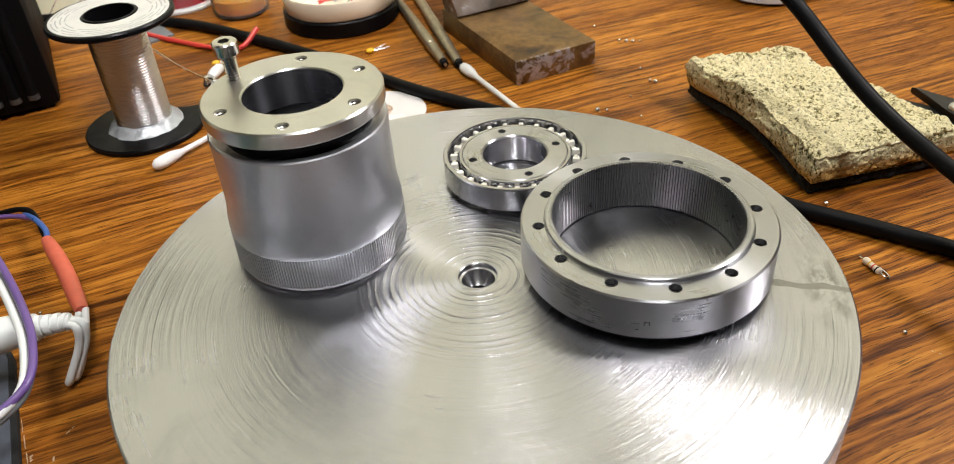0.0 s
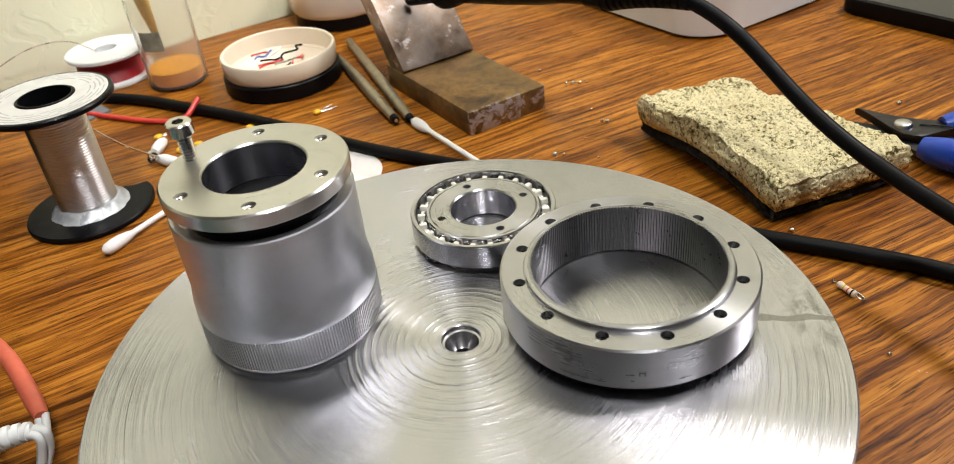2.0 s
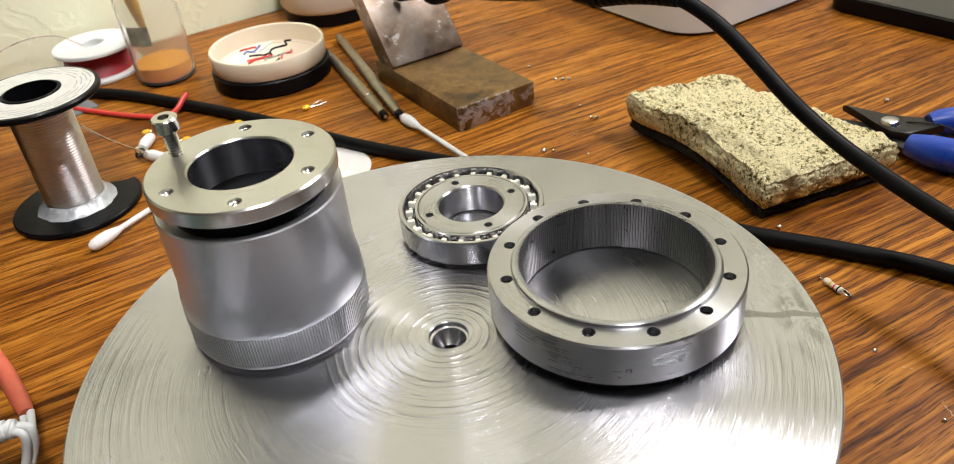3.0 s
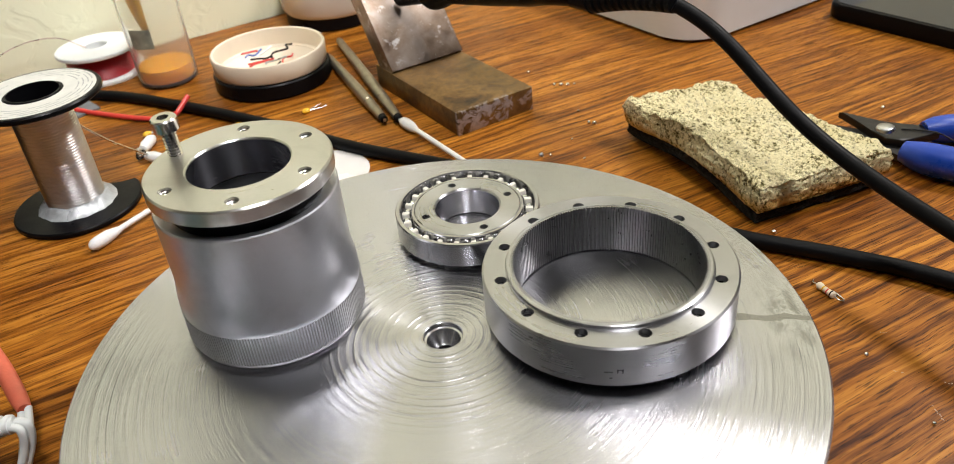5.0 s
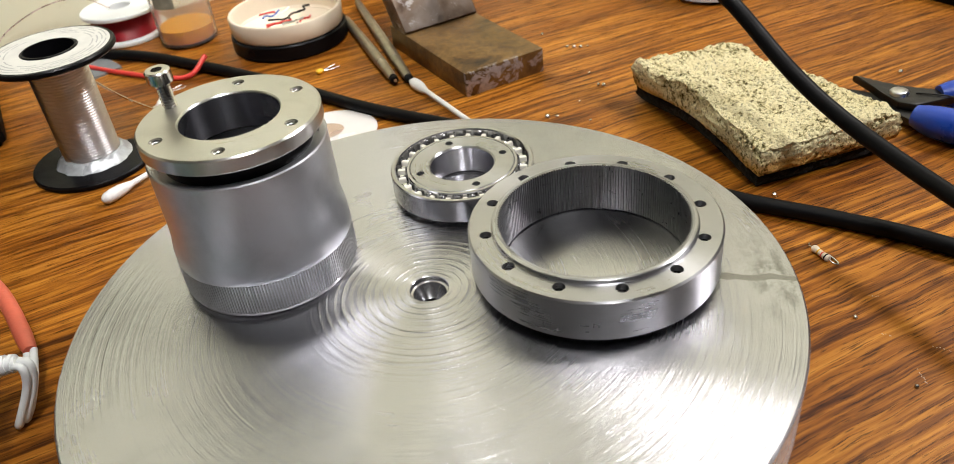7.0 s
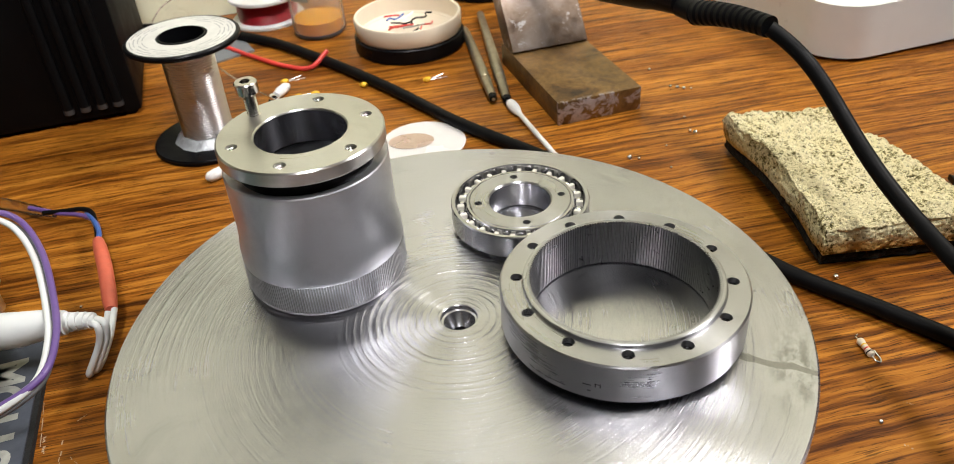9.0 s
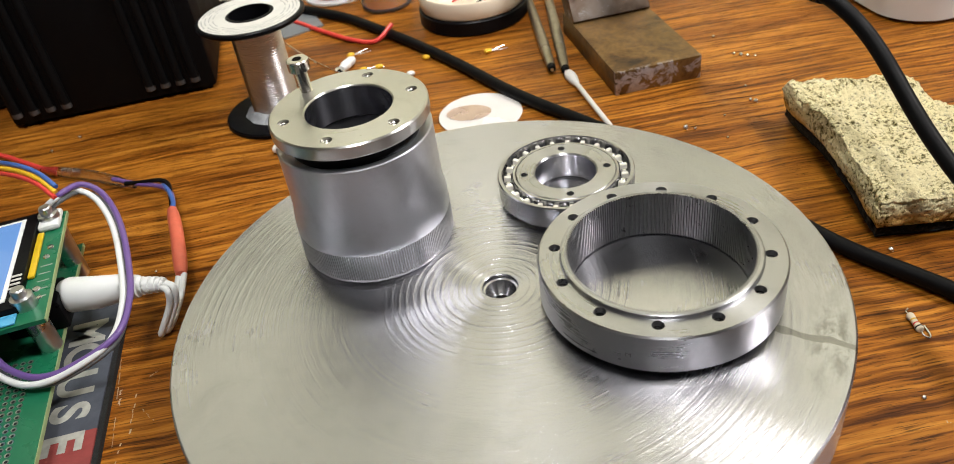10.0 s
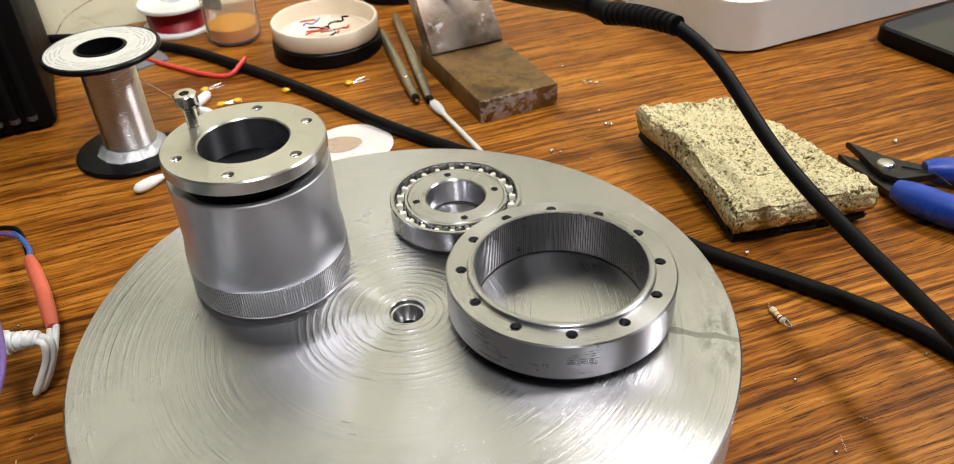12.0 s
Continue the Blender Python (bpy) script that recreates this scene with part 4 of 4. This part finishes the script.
def resistor(x, y, turn):
    t = thing("resistor", pose(x, y, 0.0013, 0, 0, turn), "small tan resistor with bent leads", "resistor")
    part("body", lathe([(0, -0.0034), (0.0009, -0.0034), (0.0012, -0.0029), (0.0012, -0.0020), (0.00095, -0.0014), (0.00095, 0.0014), (0.0012, 0.0020), (0.0012, 0.0029), (0.0009, 0.0034), (0, 0.0034)], 20,
                       m=pose(0, 0, 0, 90, 0, 0)), M_CREAM, t)
    for y0, mat in ((-0.0024, M_RUBBER), (-0.0008, M_RED_WIRE), (0.0008, M_YELLOW)):
        r = 0.00122 if abs(y0) > 0.002 else 0.00098
        part("colour_band", lathe([(r, -0.00025), (r, 0.00025)], 20, m=pose(0, y0, 0, 90, 0, 0)), mat, t)
    part("lead", tube(spline([(0, -0.0034, 0), (0, -0.0052, -0.0003), (0.0012, -0.0060, -0.0008), (0.0022, -0.0048, -0.0009), (0.0024, -0.0010, -0.0009)], 6), 0.0003, 8), M_SOLDER, t)
    part("lead", tube(spline([(0, 0.0034, 0), (0.0002, 0.0055, -0.0006), (0.0014, 0.0066, -0.0009)], 6), 0.0003, 8), M_SOLDER, t)


resistor(0.1168, -0.0412, -8)

random.seed(11)
beads = [(0.1401, 0.0979, 0.0011), (0.1388, 0.1003, 0.0009), (0.1036, 0.0897, 0.0012), (0.1072, 0.0880, 0.0007), (0.1530, 0.1440, 0.0009), (0.1555, 0.1415, 0.0010), (0.1580, 0.1395, 0.0009), (0.1611, 0.1380, 0.0006),
         (0.1312, -0.0090, 0.0010), (0.1530, 0.1657, 0.0008), (0.2420, 0.0240, 0.0010), (0.1430, 0.1130, 0.0006), (0.1160, 0.0760, 0.0006), (0.1020, -0.0660, 0.0007), (0.0930, -0.0920, 0.0006), (-0.1800, 0.1960, 0.0008), (-0.1680, 0.2050, 0.0008), (0.1460, -0.0760, 0.0007), (0.1230, 0.0930, 0.0005), (-0.1180, 0.0750, 0.0006)]
for x, y, r in beads:
    bm = bmesh.new()
    bmesh.ops.create_icosphere(bm, subdivisions=2, radius=r)
    for v in bm.verts:
        v.co *= 1 + 0.25 * noise.noise(v.co * 900 + Vector((x * 900, y * 900, 0)))
        v.co.z = max(v.co.z, -r * 0.7) + r * 0.7
    ob = part("solder_bead", bm, M_SOLDER)
    ob.location = (x, y, 0)
    tagged(ob, "tiny shiny solder bead on the table", "solder bead", "solder beads")


def capacitor(x, y, turn, mat, words, leads=True):
    t = thing("capacitor", pose(x, y, 0, 0, 0, turn), words, "capacitor", "loose capacitors")
    bm = bmesh.new()
    bmesh.ops.create_uvsphere(bm, u_segments=16, v_segments=10, radius=1)
    for v in bm.verts:
        v.co = (v.co.x * 0.0023, v.co.y * 0.0018, v.co.z * 0.0013 + 0.0013)
    part("body", bm, mat, t)
    if leads:
        for k in (-1, 1):
            part("lead", tube(spline([(0.002, 0.0007 * k, 0.0010), (0.005, 0.0012 * k, 0.0006), (0.011, 0.0022 * k, 0.0004)], 5), 0.00025, 6), M_SOLDER, t)


capacitor(-0.0266, 0.2340, 20, M_YELLOW, "small yellow capacitor with wire legs")
capacitor(-0.0220, 0.2120, 10, M_YELLOW, "small yellow capacitor with wire legs")
capacitor(0.0120, 0.2112, -20, M_YELLOW, "small yellow capacitor on the bare table", False)
capacitor(0.0440, 0.2030, 15, M_YELLOW, "small yellow capacitor with wire legs")
capacitor(-0.0135, 0.2120, 0, M_YELLOW, "small yellow capacitor on the bare table", False)
capacitor(0.0010, 0.1958, 0, M_WHITE_PLASTIC, "small white capacitor beside the steel cup", False)


def lug(x, y, turn):
    t = thing("wire_lug", pose(x, y, 0, 0, 0, turn), "small metal wire lug with white sleeve", "connector")
    part("sleeve", tube([(0.000, 0, 0.0028), (0.004, 0, 0.0028), (0.010, 0, 0.0026), (0.0125, 0, 0.0024)], [0.0019, 0.0027, 0.0025, 0.0016], 18), M_WHITE_PLASTIC, t)
    part("eye", lathe([(0.0014, 0.0006), (0.0027, 0.0006), (0.0027, 0.0016), (0.0014, 0.0016)], 24, closed=True, m=pose(-0.003, 0.0, 0.002, 35, 0, 0)), M_SOLDER, t)


lug(-0.0330, 0.2070, -60)
lug(-0.0330, 0.2150, 55)

tagged(part("red_wire", tube(spline([(-0.1000, 0.3350, 0.0016), (-0.0850, 0.3220, 0.0016), (-0.0600, 0.3057, 0.0016), (-0.0407, 0.2772, 0.0016), (-0.0244, 0.2543, 0.0016), (-0.0112, 0.2451, 0.0016), (0.0000, 0.2490, 0.0080)], 8), 0.0013, 12), M_RED_WIRE),
       "thin red insulated wire curling over the table", "wire")
tagged(part("solder_wire_end", tube(spline([(-0.0570, 0.1905, 0.0340), (-0.0540, 0.1935, 0.0290), (-0.0460, 0.1985, 0.0180), (-0.0360, 0.2030, 0.0075), (-0.0290, 0.2050, 0.0008)], 8), 0.0005, 8), M_SOLDER), "loose end of silver solder wire", "wire")
tagged(part("grey_card", prism([(-0.0620, 0.2780), (-0.0380, 0.2865), (-0.0480, 0.3300), (-0.0760, 0.3200)], 0.0, 0.0012), M_GREY_CARD), "piece of dark grey card under the spool", "card")

# ---- mouse pad, circuit boards and wiring ----
M_PAD = plain("grey_blue_pad_cloth", (0.075, 0.085, 0.11), 0.9, 0.0, 0.3, 250, 0.3)
M_PAD_RED = plain("faded_red_pad_cloth", (0.30, 0.055, 0.05), 0.9, 0.0, 0.3, 250, 0.3)
M_FOAM = plain("black_pad_foam", (0.012, 0.012, 0.012), 0.95, 0.0, 0.3, 500, 0.6)
M_PAD_PRINT = plain("worn_pale_print", (0.50, 0.50, 0.45), 0.85, 0.0, 0.45, 220)
M_EDGE_GREEN = plain("pale_board_edge", (0.35, 0.45, 0.22), 0.5, 0.0, 0.1, 300)
M_PAD_RING = plain("tinned_copper", (0.55, 0.53, 0.48), 0.3, 0.9, 0.2, 300)
M_LCD = Mat("lit_blue_screen", (0.02, 0.05, 0.10), 0.12)
M_LCD.b.inputs["Emission Color"].default_value = (0.20, 0.40, 0.85, 1)
M_LCD.b.inputs["Emission Strength"].default_value = 0.75
M_LCD = M_LCD.m
M_TAPE = plain("amber_tape", (0.75, 0.50, 0.02), 0.2, 0.0, 0.2, 300)
M_TEAL = plain("blue_back_light_film", (0.10, 0.45, 0.75), 0.3, 0.0, 0.3, 120)

pad = thing("mouse_pad", pose(0, 0, 0), "worn grey and red mouse pad with printed letters", "mouse pad")
part("foam", prism([(-0.4000, 0.0700), (-0.4000, -0.3000), (-0.1270, -0.3000), (-0.1262, -0.0200), (-0.1258, 0.0550), (-0.1290, 0.0700)], 0.0, 0.0024), M_FOAM, pad, "black foam backing", smooth=False)
part("cloth", prism([(-0.3990, 0.0690), (-0.3990, -0.0020), (-0.1278, -0.0020), (-0.1274, 0.0545), (-0.1300, 0.0690)], 0.0024, 0.0030), M_PAD, pad, smooth=False)
part("cloth", prism([(-0.3990, -0.0020), (-0.3990, -0.2990), (-0.1286, -0.2990), (-0.1278, -0.0020)], 0.0024, 0.0030), M_PAD_RED, pad, "faded red cloth", smooth=False)
for i, ch in enumerate("MOUSE"):
    lettering(ch, 0.0165, pose(-0.1430, 0.0445 - 0.0124 * i, 0.00303, 0, 0, -90), M_PAD_PRINT, pad, bold=0.03)

board = thing("circuit_board", pose(0, 0, 0), "green prototype board with screen board on metal standoffs", "circuit board")
low = part("prototype_board", prism([(-0.1430, 0.0880), (-0.3200, 0.0800), (-0.3200, -0.2000), (-0.1320, -0.2000)], 0.0104, 0.0120), M_PCB, board)
part("board_edge", prism([(-0.1429, 0.0880), (-0.1319, -0.2000), (-0.1316, -0.2000), (-0.1426, 0.0880)], 0.0104, 0.0120), M_EDGE_GREEN, low, smooth=False)
bm = bmesh.new()
for i in range(34):
    for j in range(12):
        m = Matrix.Translation((-0.1490 - 0.0024 * j + 0.0010 * i * 0.105, 0.0250 - 0.0024 * i, 0))
        lathe([(0.0005, 0.01205), (0.0009, 0.01215), (0.0009, 0.01200)], 8, bm, m=m)
tagged(part("pad_grid", bm, M_PAD_RING, low), kind="stuff")
holes_bm = bmesh.new()
for i in range(34):
    for j in range(12):
        m = Matrix.Translation((-0.1490 - 0.0024 * j + 0.0010 * i * 0.105, 0.0250 - 0.0024 * i, 0))
        lathe([(0, 0.01212), (0.0005, 0.01208)], 8, holes_bm, m=m)
tagged(part("hole_grid", holes_bm, M_FOAM, low), kind="stuff")
UP = 0.0300
upper = part("screen_board", prism([(-0.1408, 0.0835), (-0.2408, 0.0765), (-0.2364, 0.0147), (-0.1364, 0.0217)], UP - 0.0016, UP), M_PCB, board)
part("board_edge", prism([(-0.1407, 0.0835), (-0.1363, 0.0217), (-0.1360, 0.0217), (-0.1404, 0.0835)], UP - 0.0016, UP), M_EDGE_GREEN, upper, smooth=False)
corner = pose(-0.1408, 0.0835, 0, 0, 0, 4.1)


def patch(name, x0, y0, z0, x1, y1, z1, mat, words="", bevel=0.0003):
    bm = box(x0, y0, z0, x1, y1, z1, bevel)
    bm.transform(corner)
    return part(name, bm, mat, upper, words)


patch("screen_frame", -0.0950, -0.0560, UP, -0.0080, -0.0015, UP + 0.0028, M_PLASTIC_BLACK, "black screen frame")
patch("screen_border", -0.0900, -0.0520, UP + 0.0028, -0.0118, -0.0045, UP + 0.0031, M_WHITE_PLASTIC, "white screen border", 0.0001)
patch("screen", -0.0880, -0.0505, UP + 0.0031, -0.0132, -0.0062, UP + 0.0034, M_LCD, "lit blue screen", 0.0001)
patch("corner_bracket", -0.0079, -0.0120, UP, -0.0004, -0.0004, UP + 0.0026, M_WHITE_PLASTIC, "white corner bracket", 0.0012)
patch("amber_tape", -0.0078, -0.0390, UP + 0.0002, -0.0056, -0.0130, UP + 0.0012, M_TAPE, "strip of amber tape")
patch("light_film", -0.0500, -0.0612, UP + 0.0002, -0.0085, -0.0562, UP + 0.0009, M_TEAL, "blue light film")
for k in range(4):
    patch("connector_strip", -0.0115, -0.0400 - 0.0022 * k, UP + 0.0031, -0.0082, -0.0390 - 0.0022 * k, UP + 0.0035, M_PAPER)
for x, y, s in ((-0.0028, -0.0220, 0.0012), (-0.0035, -0.0275, 0.0012), (-0.0045, -0.0450, 0.0014), (-0.0030, -0.0500, 0.0010)):
    bm = lathe([(0, UP), (s, UP), (s * 0.8, UP + 0.0004), (0, UP + 0.0005)], 16)
    bm.transform(corner @ Matrix.Translation((x, y, 0)))
    part("solder_joint", bm, M_SOLDER, upper)
for i in range(5):
    patch("silk_mark", -0.0048, -0.0330 - 0.0042 * i, UP, -0.0010, -0.0326 - 0.0042 * i, UP + 0.0001, M_PAD_PRINT, bevel=0.0)
for x, y in ((-0.1385, 0.0305), (-0.1400, 0.0772), (-0.2250, 0.0700)):
    part("standoff", lathe([(0, 0.0120), (0.0036, 0.0120), (0.0036, UP - 0.0017), (0.0036, UP + 0.0001), (0.0035, UP + 0.0040), (0.0022, UP + 0.0042), (0.0022, UP + 0.0066), (0.0018, UP + 0.0070), (0, UP + 0.0070)], 28,
                                  m=Matrix.Translation((x - (0.0050 if y < 0.05 else 0.0045), y, 0))), M_SILVER, board, "aluminium standoff")
for x, y in ((-0.1460, 0.0815), (-0.3100, 0.0700), (-0.1400, -0.1850), (-0.3100, -0.1850)):
    part("foot_post", lathe([(0, 0.0030), (0.0034, 0.0030), (0.0034, 0.0104), (0, 0.0104)], 24, m=Matrix.Translation((x, y, 0))), M_SILVER, board)
part("jack_socket", box(-0.1580, 0.0380, 0.0120, -0.1385, 0.0520, 0.0235, 0.0008), M_PLASTIC_BLACK, board, "black jack socket")
part("pin_header", box(-0.1850, -0.0060, 0.0120, -0.1530, 0.0030, 0.0200, 0.0005), M_BLUE_GRIP, board, "blue pin header")

plug = thing("power_plug", pose(0, 0, 0), "white barrel plug with twin white wires and loops", "plug")
part("body", tube([(-0.1410, 0.0470, 0.0190), (-0.1395, 0.0468, 0.0190), (-0.1368, 0.0464, 0.0190), (-0.1281, 0.0444, 0.0190), (-0.1189, 0.0436, 0.0190), (-0.1141, 0.0424, 0.0190)], [0.0036, 0.0052, 0.0060, 0.0056, 0.0046, 0.0038], 24), M_WHITE_PLASTIC, plug)
RELIEF = [(-0.1142, 0.0430, 0.0185), (-0.1119, 0.0425, 0.0185), (-0.1096, 0.0420, 0.0185), (-0.1073, 0.0414, 0.0185), (-0.1056, 0.0404, 0.0185)]
for i in range(4):
    p, q = Vector(RELIEF[i]), Vector(RELIEF[i + 1])
    part("relief_rib", tube([p, p.lerp(q, 0.65)], 0.0032 - 0.0002 * i, 18), M_WHITE_PLASTIC, plug)
part("relief_core", tube([RELIEF[0], RELIEF[-1]], 0.0021, 14), M_WHITE_PLASTIC, plug)
RUN = [(-0.1060, 0.0406, 0.0185), (-0.1036, 0.0380, 0.0180), (-0.1050, 0.0375, 0.0120), (-0.1109, 0.0359, 0.0025), (-0.1089, 0.0400, 0.0030), (-0.1060, 0.0480, 0.0060), (-0.1041, 0.0563, 0.0095)]
for k in (-1, 1):
    part("white_wire", tube(spline([(x + 0.0010 * k, y + 0.0006 * k, z) for x, y, z in RUN], 8), 0.0011, 12), M_WHITE_PLASTIC, plug)
SH = [(-0.1041, 0.0563, 0.0095), (-0.1071, 0.0803, 0.0100), (-0.1113, 0.1032, 0.0085)]
part("heat_shrink", tube(spline(SH, 6), [0.0019, 0.0024, 0.0026, 0.0026, 0.0026, 0.0026, 0.0026, 0.0026, 0.0026, 0.0026, 0.0025, 0.0023, 0.0019], 16), M_SALMON, plug, "salmon heat shrink sleeve")
top = SH[-1]
for k, mat, pts in ((-1, M_RUBBER, [(-0.1148, 0.1250, 0.0075), (-0.1190, 0.1305, 0.0080), (-0.1272, 0.1357, 0.0060), (-0.1359, 0.1395, 0.0050)]), (1, M_PURPLE, [(-0.1132, 0.1180, 0.0075), (-0.1196, 0.1289, 0.0060), (-0.1304, 0.1371, 0.0050), (-0.1421, 0.1462, 0.0050)]), (0, M_BLUE, [(-0.1113, 0.1093, 0.0090), (-0.1146, 0.1207, 0.0080), (-0.1181, 0.1298, 0.0060)])):
    part("wire", tube(spline([top] + pts, 8), 0.0010, 10), mat, plug)
sleeve = part("clear_sleeve", tube([(-0.1319, 0.1386, 0.0035), (-0.1399, 0.1456, 0.0035), (-0.1506, 0.1544, 0.0035), (-0.1627, 0.1623, 0.0035), (-0.1721, 0.1686, 0.0035), (-0.1788, 0.1734, 0.0030)], [0.0012, 0.0022, 0.0026, 0.0026, 0.0022, 0.0014], 16), M_SLEEVE, plug, "clear shrink sleeve")
part("ferrule", tube([(-0.1584, 0.1610, 0.0035), (-0.1676, 0.1666, 0.0035)], 0.0012, 12), M_COPPER, sleeve)
part("red_lead", tube(spline([(-0.1706, 0.1679, 0.0035), (-0.1790, 0.1746, 0.0030), (-0.1932, 0.1883, 0.0030), (-0.2041, 0.1984, 0.0030), (-0.2257, 0.2141, 0.0030), (-0.2518, 0.2227, 0.0030)], 8), 0.0012, 12), M_RED_WIRE, plug, "red lead")

LOOP = [(-0.1479, 0.0853, 0.0310), (-0.1410, 0.0832, 0.0360), (-0.1356, 0.0906, 0.0340), (-0.1289, 0.0872, 0.0300), (-0.1225, 0.0723, 0.0260), (-0.1171, 0.0474, 0.0240), (-0.1155, 0.0299, 0.0220), (-0.1188, 0.0159, 0.0200), (-0.1331, 0.0105, 0.0165), (-0.1436, 0.0109, 0.0155), (-0.1529, 0.0171, 0.0160), (-0.1591, 0.0241, 0.0180)]
loom = thing("wire_loom", pose(0, 0, 0), "purple, white and grey wires looping off the boards", "wires")
for name, mat, dx, dz in (("purple_wire", M_PURPLE, 0.0011, 0.0010), ("white_wire", M_WHITE_PLASTIC, -0.0014, 0.0), ("grey_wire", M_GREY_CARD, -0.0004, -0.0013)):
    part(name, tube(spline([(x + dx * (1 if y > -0.02 else 0.3), y + dx * 0.6, z + dz) for x, y, z in LOOP], 8), 0.0011, 12), mat, loom)
RIB = [(-0.1414, 0.0818, 0.0370), (-0.1481, 0.0895, 0.0400), (-0.1591, 0.1002, 0.0400), (-0.1758, 0.1152, 0.0360), (-0.2037, 0.1299, 0.0300)]
for i, (name, mat) in enumerate((("red_wire", M_RED_WIRE), ("yellow_wire", M_YELLOW), ("blue_wire", M_BLUE))):
    part(name, tube(spline([(x + 0.0004 * i, y + 0.0016 * i, z + 0.0013 * i) for x, y, z in RIB], 8), 0.0009, 10), mat, loom)

# scratches and specks of paint on the table
M_SCRATCH = plain("scraped_varnish", (0.55, 0.42, 0.28), 0.7, 0.0, 0.4, 700)
random.seed(21)
bm = bmesh.new()
for x0, y0, x1, y1, w in ((-0.1186, 0.0136, -0.1188, -0.0054, 0.0007), (-0.1253, 0.0300, -0.1225, -0.0300, 0.0003), (-0.1160, 0.0040, -0.1120, -0.0020, 0.0003), (-0.1210, -0.0080, -0.1225, -0.0200, 0.0006),
                          (-0.1150, 0.0180, -0.1120, 0.0200, 0.0004), (-0.1240, 0.0150, -0.1235, 0.0080, 0.0009), (0.1022, -0.0742, 0.1040, -0.0765, 0.0005), (0.1109, -0.0891, 0.1090, -0.0850, 0.0004), (0.0985, -0.0880, 0.0960, -0.0930, 0.0003), (0.1130, -0.0620, 0.1150, -0.0640, 0.0003)):
    n = 9
    for i in range(n):
        if random.random() < 0.25:
            continue
        f0, f1 = i / n, (i + 0.8) / n
        j = random.uniform(-0.0003, 0.0003)
        ww = w * random.uniform(0.4, 1.2)
        p, q = Vector((x0 + (x1 - x0) * f0 + j, y0 + (y1 - y0) * f0, 0)), Vector((x0 + (x1 - x0) * f1 + j, y0 + (y1 - y0) * f1, 0))
        s = (q - p).normalized().cross(Vector((0, 0, 1))) * ww / 2
        for a in ((p - s, q - s * 0.5, q + s, p + s * 0.6),):
            bm.faces.new([bm.verts.new((v.x, v.y, 0.00012)) for v in a])
part("scratch_field", bm, M_SCRATCH, table, "pale scratches in the varnish", smooth=False)["kind"] = "stuff"
